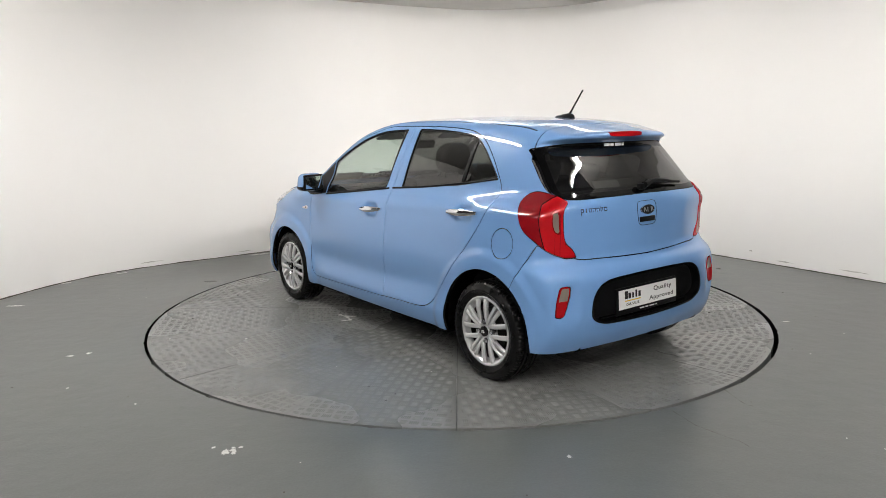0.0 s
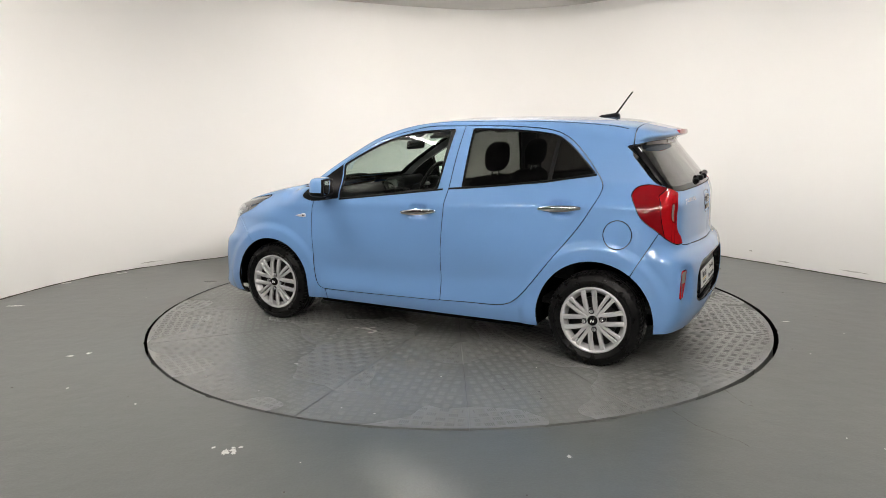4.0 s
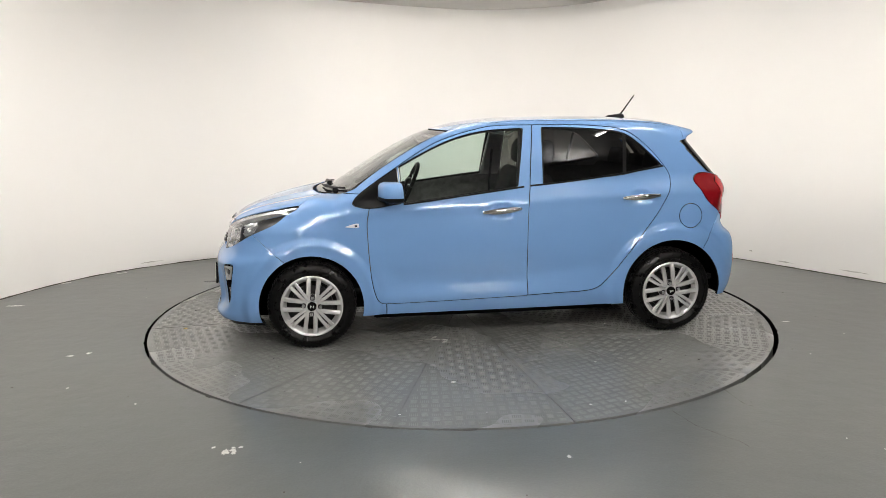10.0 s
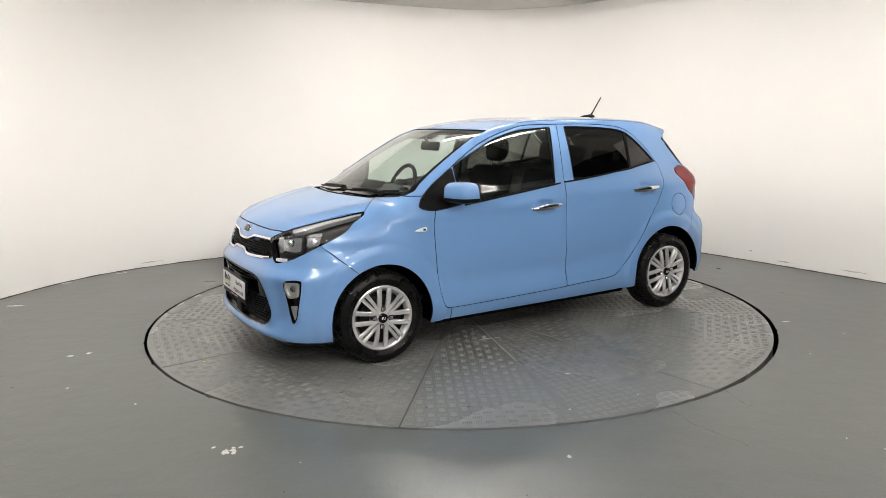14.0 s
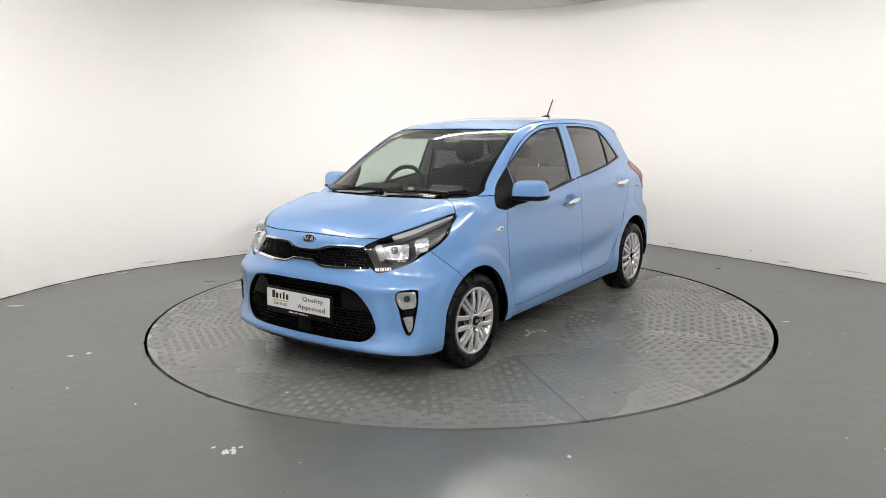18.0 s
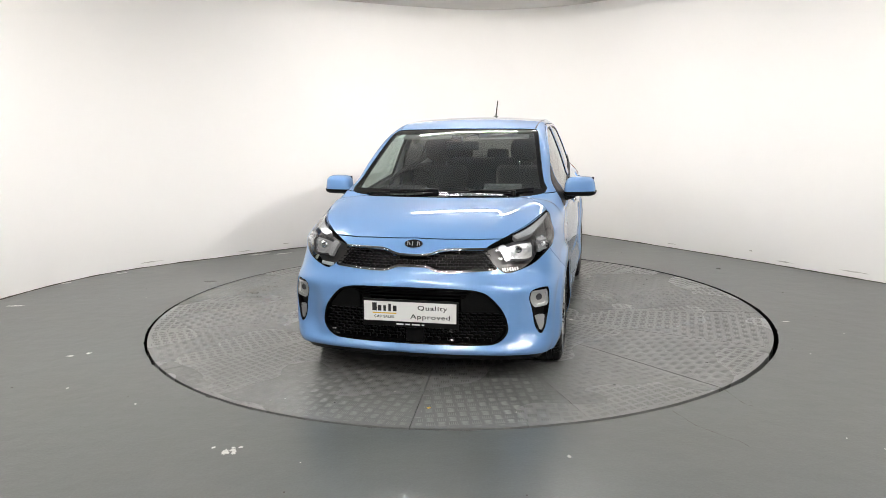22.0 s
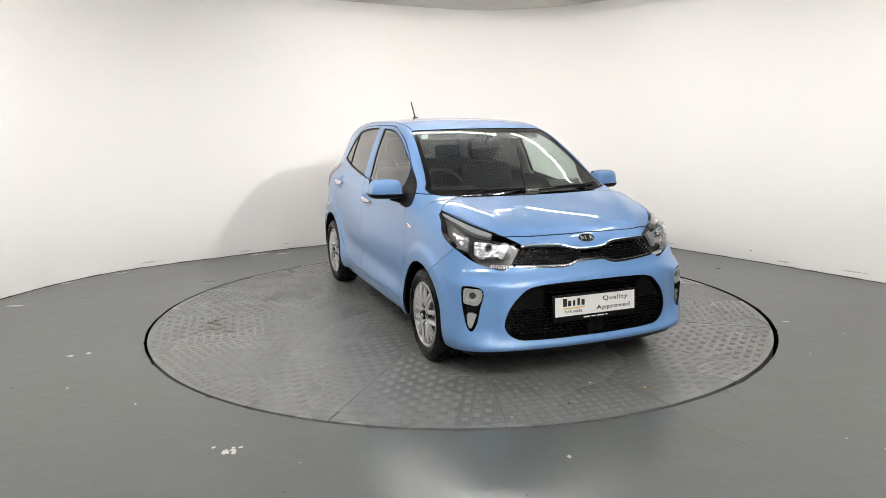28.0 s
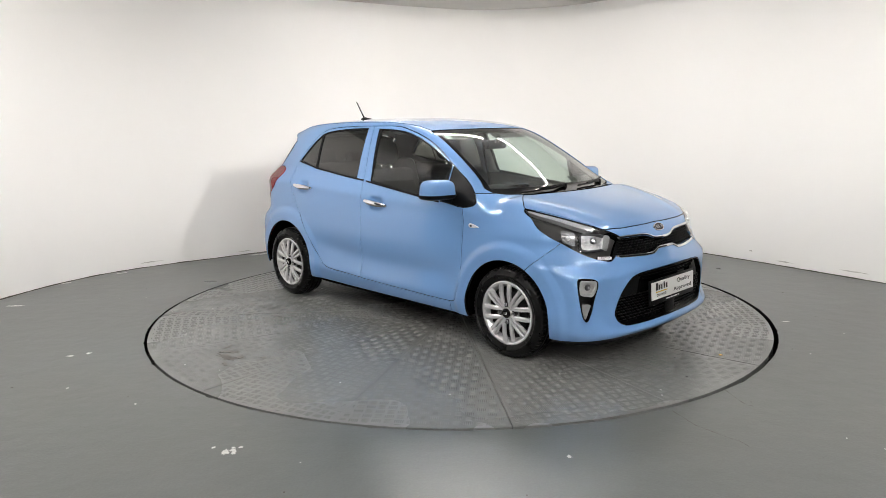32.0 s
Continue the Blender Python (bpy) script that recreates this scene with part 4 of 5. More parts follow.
FOG_BOWL = ((0.935, 0.530), (0.856, 0.535), (0.856, 0.473), (0.912, 0.460), (0.932, 0.490))
FOG_LOW = ((0.918, 0.402), (0.862, 0.408), (0.868, 0.330), (0.888, 0.318))
TL_INNER = ((-0.822, 1.005), (-0.91, 1.05), (-1.0, 1.03), (-1.02, 0.90), (-1.02, 0.70), (-0.92, 0.70), (-0.852, 0.765), (-0.830, 0.825), (-0.815, 0.915))
TL_WHITE = ((-0.886, 0.962), (-0.914, 0.966), (-0.916, 0.900), (-0.920, 0.852), (-0.894, 0.872), (-0.884, 0.917))


def ring_of(VT, points, uv, width):
    """A frame of that width just inside an outline."""
    inner, rest = split(VT, uv(points))
    hole, frame_net = split(inner, lambda V: uv(points)(V) + width)
    return hole, frame_net, rest


for k in (0, 1):
    base = halves(head)[k]
    lamp = panel("headlamp", base, LAMP_BODY, car, 0.055, 0.0, label="clear headlamp with chrome reflectors")
    # the dark rim between lens and body
    glass, rim = split(base, lambda V: uv_front(in_lamp(HEAD, lamp_u))(V) + 0.003)
    panel("lamp_rim", rim, BLACK_GLOSS, lamp, 0.0, 0.06)
    lens = panel("lens", glass, LENS, lamp, 0.0, 0)
    lens.visible_shadow = False
    band, rest = split(base, uv_front(HL_BAND))
    panel("daylight_strip", band, SATIN, lamp, 0.006, 0.03, label="bright silver upper strip")
    hole, frame_net, rest = ring_of(base, HL_MAIN, uv_front, 0.012)
    panel("reflector_frame", frame_net, LAMP_GREY, lamp, 0.016, 0.035)
    panel("reflector_wing", split(base, uv_front(HL_WING))[0], SATIN, lamp, 0.012, 0.02, label="bright inner reflector wing")
    panel("reflector", hole, REFLECT, lamp, 0.024, 0)
    amber, rest = split(base, uv_front(HL_AMBER))
    panel("indicator", amber, REFLECT, lamp, 0.018, 0.02)
    for z in (0.744, 0.762, 0.780, 0.798):
        panel("rib", split(amber, lambda V: np.abs(Z(V) - z) - 0.0042)[0], SATIN, lamp, 0.008, 0.012)
    led, rest = split(base, uv_front(HL_LED))
    panel("small_lamp", led, LAMP_GREY, lamp, 0.018, 0.02)
    for i in range(7):
        panel("tooth", split(led, lambda V: np.abs(lamp_u(V) - 0.962 - 0.0125 * i) - 0.0040)[0], WHITE_LAMP, lamp, 0.010, 0.010)
    s = 1 if k == 0 else -1
    for u, z, d in ((0.935, 0.752, 0.022), (0.775, 0.775, 0.016)):
        p, n = root(lambda q: (u * 0.77 + q * 0.64, -u * 0.64 + q * 0.77, z), 0.9, 1.9)
        p.y, n.y = p.y * s, n.y * s
        bulb = lathe([(0.0, 0.020), (d * 0.5, 0.016), (d * 0.9, 0.004), (d, -0.012)], 20)
        bmesh.ops.transform(bulb, matrix=Matrix.Translation(p - n * 0.022) @ n.to_track_quat("Y", "Z").to_matrix().to_4x4(), verts=bulb.verts[:])
        part("bulb", bulb, WHITE_LAMP if z > 0.76 else CHROME, lamp)
    # fog lamp pocket
    base = halves(fog)[k]
    pocket = panel("fog_lamp", base, BLACK_GLOSS, bumper_f, 0.022, 0.0, label="black fog lamp bezel with chrome ring")
    edge_in, edge = split(base, lambda V: uv_front(in_lamp(FOG, lamp_u))(V) + 0.008)
    panel("bezel", edge, BLACK_GLOSS, pocket, 0.002, 0.02)
    hole, frame_net, rest = ring_of(base, FOG_RING, uv_front, 0.013)
    panel("chrome_ring", frame_net, SATIN, pocket, 0.002, 0.02)
    panel("bowl", hole, BOWL, pocket, 0.014, 0)
    low, rest = split(base, uv_front(FOG_LOW))
    panel("running_lamp", low, REFLECT, pocket, 0.010, 0.012)
    p, n = root(lambda q: (0.892 * 0.77 + q * 0.64, -0.892 * 0.64 + q * 0.77, 0.503), 0.9, 1.9)
    p.y, n.y = p.y * s, n.y * s
    bulb = lathe([(0.0, 0.012), (0.014, 0.010), (0.020, 0.001), (0.022, -0.012)], 24)
    bmesh.ops.transform(bulb, matrix=Matrix.Translation(p - n * 0.018) @ n.to_track_quat("Y", "Z").to_matrix().to_4x4(), verts=bulb.verts[:])
    part("bulb", bulb, LAMP_GREY, pocket, "dark lens of the fog lamp")
    # tail lamp
    inner, outer = split(halves(tail)[k], uv_back(TL_INNER))
    lamp = panel("tail_lamp", outer, RED_DEEP, car, -0.003, 0.04, label="deep red outer tail lamp glass")
    panel("lamp_seam", split(inner, lambda V: uv_back(TL_INNER)(V) + 0.004)[1], BLACK_GLOSS, lamp, -0.0045, 0.005)
    white, red = split(inner, uv_back(TL_WHITE))
    panel("insert_seam", split(red, lambda V: uv_back(TL_WHITE)(V) - 0.005)[0], RED_DEEP, lamp, -0.0055, 0.005)
    panel("brake_lamp", red, RED, lamp, -0.004, 0.02, label="bright red ribbed lamp glass")
    for i in range(6):
        panel("rib", split(red, lambda V: np.abs(tail_u(V) + 0.842 + 0.026 * i) - 0.0016)[0], RED_DEEP, lamp, -0.0052, 0.002)
    panel("reversing_lamp", white, SMOKE, lamp, 0.004, 0.02, label="smoky white lamp insert")
    refl = halves(reflectors)[k]
    low, high = split(refl, lambda V: Z(V) - 0.520)
    r = panel("rear_reflector", low, RED, bumper_r, -0.002, 0.03)
    panel("lamp_window", split(high, lambda V: uv_back(in_lamp(REFLECTOR, tail_u))(V) + 0.010)[0], SMOKE, r, -0.002, 0)
    panel("lamp_frame", split(high, lambda V: uv_back(in_lamp(REFLECTOR, tail_u))(V) + 0.010)[1], RED, r, -0.002, 0.03)

# upper grille: dark hexagon net between two bright strips
grille = panel("upper_grille", grille_hole, BLACK, car, 0.045, 0.0, label="black mesh grille between chrome strips")


def mesh_bars(net_rows, y_half, keep, depth, wide, high, thick):
    """Staggered short bars and uprights: a honeycomb-like grille net, as one piece."""
    bms = []
    for i, z in enumerate(net_rows):
        n = int(y_half / wide) + 1
        for j in range(-n, n + 1):
            y = (j + 0.5 * (i % 2)) * wide
            if not keep(abs(y), z):
                continue
            p, nrm = on_front(y, z)
            q = Matrix.Translation(p - nrm * depth) @ nrm.to_track_quat("X", "Z").to_matrix().to_4x4()
            for a, b, w, h in ((0, high * 0.5, wide * 0.74, thick), (wide * 0.37, 0, thick, high * 0.75)):
                b1 = box((0.012, w, h), (0, a, b))
                bmesh.ops.transform(b1, matrix=q, verts=b1.verts[:])
                bms.append(b1)
    return join(*bms)


def inside(points, margin):
    return lambda y, z: float(outline(points, np.array([y]), np.array([z]))[0]) < -margin


tagged(part("grille_net", mesh_bars(np.arange(0.652, 0.75, 0.0145), 0.44, inside(GRILLE, 0.010), 0.016, 0.030, 0.0145, 0.0035), BLACK, grille, smooth=False), kind="stuff")


def strip_along(points, radius, lift, tall):
    """A bright strip lying on the nose along (y, z) points, both sides."""
    line = smooth_line([(-y, z) for y, z in points[::-1]] + list(points[1:]), 6)
    bm = bmesh.new()
    rows = []
    for y, z in line:
        p, n = on_front(y, z)
        up = Vector((0, 0, 1)) - n * n.z
        up.normalize()
        rows.append([bm.verts.new(p + n * a + up * b) for a, b in ((-0.02, -tall), (lift * 0.6, -tall), (lift, -tall * 0.4), (lift, tall * 0.4), (lift * 0.6, tall), (-0.02, tall))])
    for a, b in zip(rows, rows[1:]):
        for i in range(5):
            bm.faces.new((a[i], a[i + 1], b[i + 1], b[i]))
    bm.faces.new(rows[0])
    bm.faces.new(rows[-1][::-1])
    bmesh.ops.recalc_face_normals(bm, faces=bm.faces[:])
    return bm


part("chrome_strip", strip_along([(0, 0.724), (0.06, 0.725), (0.10, 0.731), (0.15, 0.748), (0.20, 0.754), (0.30, 0.756), (0.395, 0.757)], 0, 0.004, 0.0065), CHROME, grille, "chrome upper grille strip")
part("chrome_strip", strip_along([(0, 0.668), (0.07, 0.667), (0.095, 0.662), (0.14, 0.646), (0.20, 0.643), (0.30, 0.646), (0.435, 0.653)], 0, 0.005, 0.0075), CHROME, grille, "chrome lower grille strip")

# lower opening
lower = panel("lower_grille", mouth, BLACK_GLOSS, car, 0.035, 0.0, label="gloss black lower air intake")
panel("intake_edge", split(mouth, lambda V: outline(MOUTH, Y(V), Z(V)) + 0.010)[1], BLACK_GLOSS, lower, 0.002, 0.035)
tagged(part("intake_net", mesh_bars(np.arange(0.262, 0.415, 0.0165), 0.50, inside(MOUTH, 0.022), 0.022, 0.040, 0.0165, 0.004), BLACK, lower, smooth=False), kind="stuff")
for z, half in ((0.541, 0.30), (0.524, 0.32), (0.504, 0.30)):
    part("slat", strip_along([(0, z), (half * 0.5, z), (half * 0.9, z + 0.002), (half, z + 0.010)], 0, -0.012, 0.004), BLACK_GLOSS, lower)
for s in (1, -1):
    side_plate = split(mouth, lambda V: np.maximum(outline(MOUTH, Y(V), Z(V)) + 0.016, np.maximum(0.30 - V[:, 1] * s, 0.425 - Z(V))))[0]
    panel("side_blank", side_plate, BLACK_GLOSS, lower, 0.018, 0.01)
p, n = on_front(0, 0.285)
part("sensor_cover", box((0.02, 0.10, 0.085), (p.x - 0.012, 0.02, 0.300), bevel=0.004), BLACK, lower)

# rear plate recess
recess = panel("plate_recess", back_panel, BLACK, bumper_r, 0.052, 0.0, label="black rear plate recess")
panel("recess_edge", split(back_panel, lambda V: outline(BACK_PANEL, Y(V), Z(V)) + 0.012)[1], BLACK_GLOSS, recess, 0.003, 0.052)
part("recess_step", box((0.03, 0.76, 0.012), (-1.690, 0, 0.385), bevel=0.004), BLACK_GLOSS, recess)


def letters(name, text, size, m, mat, parent, wide=1.0):
    """Raised lettering as a mesh, its middle at m; x runs along the words."""
    cu = bpy.data.curves.new(name, "FONT")
    cu.body, cu.size, cu.align_x, cu.align_y, cu.extrude, cu.space_character = text, size, "CENTER", "CENTER", 0.0004, 1.12
    cu.offset = size * 0.010
    ob = new(name, cu)
    me = bpy.data.meshes.new_from_object(ob)
    bpy.data.objects.remove(ob)
    bpy.data.curves.remove(cu)
    me.materials.clear()
    me.materials.append(mat)
    out = new(name, me)
    out.parent = parent
    out.matrix_basis = m @ Matrix.Diagonal((wide, 1, 1, 1))
    return out


def show_plate(m):
    """A white dealer plate in a black holder; local x along it, y up, z outwards."""
    hold = part("plate_holder", box((0.535, 0.150, 0.012), (0, -0.010, -0.008), bevel=0.004), BLACK, car, "black plate holder")
    hold.matrix_basis = m
    plate = part("number_plate", box((0.512, 0.106, 0.004), (0, 0.0, 0.002), bevel=0.0012), PLATE, hold, "white dealer plate with black lettering", smooth=False)
    top = 0.0046
    letters("lettering", "Quality", 0.034, pose(0.125, 0.024, top), INK, plate, 1.45)
    letters("lettering", "Approved", 0.034, pose(0.115, -0.024, top), INK, plate, 1.45)
    letters("lettering", "CAR SALES.", 0.020, pose(-0.140, -0.030, top), INK, plate, 1.05)
    part("yellow_line", box((0.135, 0.006, 0.0006), (-0.140, -0.010, top)), YELLOW, plate, smooth=False)
    # the firm's mark, as five plain upright blocks
    for i, (w, h) in enumerate(((0.026, 0.044), (0.021, 0.031), (0.014, 0.031), (0.015, 0.040), (0.020, 0.031))):
        part("mark", box((w, h, 0.0006), (-0.196 + 0.0285 * i, 0.001 + h / 2, top), bevel=0.0002, segs=1), INK, plate, smooth=False)
    for i, w in enumerate((0.040, 0.026, 0.045, 0.014)):
        x = -0.085 + sum((0.040, 0.026, 0.045, 0.014)[:i]) + i * 0.010 + w / 2
        part("small_writing", box((w, 0.007, 0.0006), (x + 0.010, -0.069, 0.0008 - 0.002)), PLATE, hold, smooth=False)
    return hold


show_plate(Matrix.Translation((1.874, 0.0, 0.4275)) @ Matrix(((0, 0, 1, 0), (1, 0, 0, 0), (0, 1, 0, 0), (0, 0, 0, 1))) @ pose(0, 0, 0, -3, 0, 0))
show_plate(Matrix.Translation((-1.712, 0.0, 0.466)) @ Matrix(((0, 0, -1, 0), (-1, 0, 0, 0), (0, 1, 0, 0), (0, 0, 0, 1))) @ pose(0, 0, 0, -4, 0, 0))


def oval_badge(p, n, parent, w, h):
    """A black oval maker's badge with a chrome rim and plain chrome strokes."""
    m = Matrix.Translation(p + n * 0.003) @ n.to_track_quat("Z", "Y").to_matrix().to_4x4()
    def disc(r, z0, z1, mat, name, par, label=""):
        bm = bmesh.new()
        N = 40
        low = [bm.verts.new((r * w / 2 * math.cos(2 * math.pi * i / N), r * h / 2 * math.sin(2 * math.pi * i / N), z0)) for i in range(N)]
        up = [bm.verts.new((r * 0.94 * w / 2 * math.cos(2 * math.pi * i / N), r * 0.92 * h / 2 * math.sin(2 * math.pi * i / N), z1)) for i in range(N)]
        for i in range(N):
            bm.faces.new((low[i], low[(i + 1) % N], up[(i + 1) % N], up[i]))
        bm.faces.new(up)
        return part(name, bm, mat, par, label)
    rim = disc(1.0, -0.006, 0.004, CHROME, "badge", parent, "black oval badge with chrome rim")
    rim.matrix_basis = m
    disc(0.90, 0.0, 0.0055, BLACK, "badge_face", rim)
    for i, x in enumerate((-0.26, 0.0, 0.26)):
        t = w * 0.05
        bms = [box((t, h * 0.46, 0.0016), (w * x - w * 0.055, 0, 0.0062))]
        if i != 1:
            bms += [box((t, h * 0.40, 0.0016), (w * x + w * 0.045, 0, 0.0064), (0, 0, 28 if i == 0 else 20))]
        part("badge_stroke", join(*bms), SATIN, rim, smooth=False)
    return rim


p, n = on_front(0, 0.777)
oval_badge(p, n, bumper_f, 0.108, 0.056)
p, n = on_back(0, 0.940)
oval_badge(p, n, tailgate, 0.118, 0.056)
# boot handle: a rounded outline groove; below the badge a black block paints the grip recess's shade
ring = []
for i in range(49):
    a = 2 * math.pi * i / 48
    y, z = (math.copysign(abs(f(a)) ** 0.35, f(a)) for f in (math.cos, math.sin))
    p, n = on_back(0.082 * y * (1 - 0.10 * (z < 0) * abs(z)), 0.922 + 0.066 * z)
    ring.append(p + n * 0.0004)
part("groove", tube(ring, 0.0016, 6), BLACK, tailgate)
p, n = on_back(0, 0.888)
part("grip_shade", box((0.016, 0.135, 0.030), (p.x + 0.005, 0, 0.888), bevel=0.006), BLACK, tailgate, "black block for the shade in the grip recess")
# model name, as plain chrome strokes
for i, (w, h, dz) in enumerate(((0.018, 0.034, -0.008), (0.005, 0.022, 0), (0.020, 0.020, 0), (0.022, 0.020, 0), (0.020, 0.020, 0), (0.016, 0.026, 0.002), (0.022, 0.020, 0))):
    y = 0.488 - 0.0265 * i
    p, n = on_back(y, 0.967)
    m = Matrix.Translation(p + n * 0.001) @ n.to_track_quat("Z", "Y").to_matrix().to_4x4()
    t = 0.0042
    bm = join(box((t, h, 0.003), (-w * 0.4, dz, 0)), box((w, t, 0.003), (0, 0.008, 0)), box((t, 0.018, 0.003), (w * 0.4, 0, 0)), *([box((w, t, 0.003), (0, -0.008, 0))] if i in (0, 2, 6) else []))
    part("name_stroke", bm, CHROME, tailgate, smooth=False).matrix_basis = m
# high brake lamp under the roof spoiler
bm = bmesh.new()
rows = []
for y in np.linspace(-0.135, 0.135, 13):
    p, n = on_back(y, 1.350)
    rows.append([bm.verts.new(p + Vector((-0.006 * a, 0, b * (1 - (abs(y) / 0.17) ** 4)))) for a, b in ((-2, -0.016), (1, -0.014), (1.3, 0), (1, 0.014), (-2, 0.016))])
for a, b in zip(rows, rows[1:]):
    for i in range(4):
        bm.faces.new((a[i], a[i + 1], b[i + 1], b[i]))
bm.faces.new(rows[0])
bm.faces.new(rows[-1][::-1])
bmesh.ops.recalc_face_normals(bm, faces=bm.faces[:])
part("high_brake_lamp", bm, RED, tailgate, "red high-level brake lamp")
# small white writing and a pale sticker on the rear glass
for i, w in enumerate((0.045, 0.030, 0.055, 0.020)):
    y = 0.10 - sum((0.045, 0.030, 0.055, 0.020)[:i]) - 0.006 * i - w / 2
    p, n = on_back(y, 1.290)
    part("glass_writing", box((w, 0.016, 0.0008)), PLATE, tailgate, smooth=False).matrix_basis = Matrix.Translation(p + n * 0.002) @ n.to_track_quat("Z", "Y").to_matrix().to_4x4() @ pose(0, 0, 0, 0, 0, 0)
HAZE = material("pale_sticker", (0.28, 0.30, 0.28), 0.6)
p, n = on_back(0.235, 1.095)
part("glass_sticker", box((0.19, 0.045, 0.0008)), HAZE, tailgate, "pale printed sticker inside the glass", smooth=False).matrix_basis = Matrix.Translation(p - n * 0.012) @ n.to_track_quat("Z", "Y").to_matrix().to_4x4()

# ---- handles, mirrors, wipers, aerial, repeaters ----
def sweep(points, profile, normals):
    """A closed profile of (out, up) pairs carried along points."""
    bm = bmesh.new()
    rows = []
    P = [Vector(p) for p in points]
    for i, p in enumerate(P):
        d = (P[min(i + 1, len(P) - 1)] - P[max(i - 1, 0)]).normalized()
        n = Vector(normals[i])
        up = n.cross(d).normalized()
        rows.append([bm.verts.new(p + n * a + up * b) for a, b in profile(i / (len(P) - 1))])
    m = len(rows[0])
    for a, b in zip(rows, rows[1:]):
        for k in range(m):
            bm.faces.new((a[k], a[(k + 1) % m], b[(k + 1) % m], b[k]))
    bm.faces.new(rows[0][::-1])
    bm.faces.new(rows[-1])
    bmesh.ops.recalc_face_normals(bm, faces=bm.faces[:])
    return bm


def handle(a, b, s, parent):
    """A bright bow handle over the hollow in the door, with a keyhole end."""
    pts, nrm = [], []
    for i in range(13):
        q = i / 12
        x, z = a[0] + (b[0] - a[0]) * q, a[1] + (b[1] - a[1]) * q
        e0, n0 = on_side(a[0], a[1], s)
        e1, n1 = on_side(b[0], b[1], s)
        p = e0.lerp(e1, q)
        pts.append(p + Vector((0, s * (0.014 + 0.016 * math.sin(math.pi * q)), 0)))
        nrm.append((0, s, 0))
    def prof(q):
        w = 0.020 * (0.35 + 0.65 * math.sin(math.pi * min(max(q, 0.04), 0.96)) ** 0.5)
        t = 0.011
        return [(t * math.cos(k * math.pi / 5), w * math.sin(k * math.pi / 5)) for k in range(10)]
    h = part("door_handle", sweep(pts, prof, nrm), CHROME, parent, "chrome door handle")
    for e in (a, b):
        p, n = on_side(*e, s)
        part("handle_foot", box((0.030, 0.020, 0.018), tuple(p + Vector((0, s * 0.006, 0))), bevel=0.004), CHROME, h)
    return h


def mirror(s, parent):
    """A blue shell on a black foot, with its glass to the rear."""
    bm = bmesh.new()
    bmesh.ops.create_uvsphere(bm, u_segments=36, v_segments=22, radius=1)
    for v in bm.verts:
        x, y, z = v.co
        e = 0.5
        f = lambda c: math.copysign(abs(c) ** e, c)
        x, y, z = f(x), f(y), f(z)
        x *= 0.085 if x > 0 else 0.045
        y = y * 0.098 * (1 - 0.10 * z)
        z = z * 0.064 - 0.10 * max(y, 0) ** 2 * 2.2
        v.co = (x - 0.25 * y, y * s, z)
    for v in bm.verts:
        v.co += Vector((0.665, 0.835 * s, 1.000))
    bmesh.ops.bisect_plane(bm, geom=bm.verts[:] + bm.edges[:] + bm.faces[:], plane_co=(0.633, 0.838 * s, 1.0), plane_no=(-math.cos(radians(14)), -s * math.sin(radians(14)), 0), clear_outer=True)
    low = bmesh.new()
    low.from_mesh(_mesh_of(bm))
    geo = bm.verts[:] + bm.edges[:] + bm.faces[:]
    bmesh.ops.bisect_plane(bm, geom=geo, plane_co=(0, 0, 0.970), plane_no=(0, 0, 1), clear_inner=True)
    geo = low.verts[:] + low.edges[:] + low.faces[:]
    bmesh.ops.bisect_plane(low, geom=geo, plane_co=(0, 0, 0.970), plane_no=(0, 0, 1), clear_outer=True)
    for v in low.verts:  # the dark lower shell stands a little proud
        v.co.x = 0.665 + (v.co.x - 0.665) * 1.06
        v.co.y = 0.830 * s + (v.co.y - 0.830 * s) * 1.05
    shell_ob = part("door_mirror", bm, PAINT, parent, "blue door mirror on a black foot")
    part("mirror_foot", low, BLACK, shell_ob, "black lower mirror shell")
    part("mirror_arm", tube([(0.70, 0.700 * s, 0.920), (0.69, 0.745 * s, 0.932), (0.675, 0.80 * s, 0.944)], [0.030, 0.026, 0.022], 12), BLACK, shell_ob, "black mirror arm")
    turn = pose(0.633, 0.838 * s, 1.000, 0, 0, 14 * s)
    for name, size, at, mat, text in (("mirror_frame", (0.012, 0.176, 0.112), -0.004, BLACK, "black frame round the mirror glass"), ("mirror_glass", (0.004, 0.152, 0.088), -0.0115, CHROME, "mirror glass")):
        b = box(size, (at, 0, 0), bevel=min(size) * 0.3, segs=2)
        bmesh.ops.transform(b, matrix=turn, verts=b.verts[:])
        part(name, b, mat, shell_ob, text)
    return shell_ob


def _mesh_of(bm):
    me = bpy.data.meshes.new("piece")
    bm.to_mesh(me)
    return me


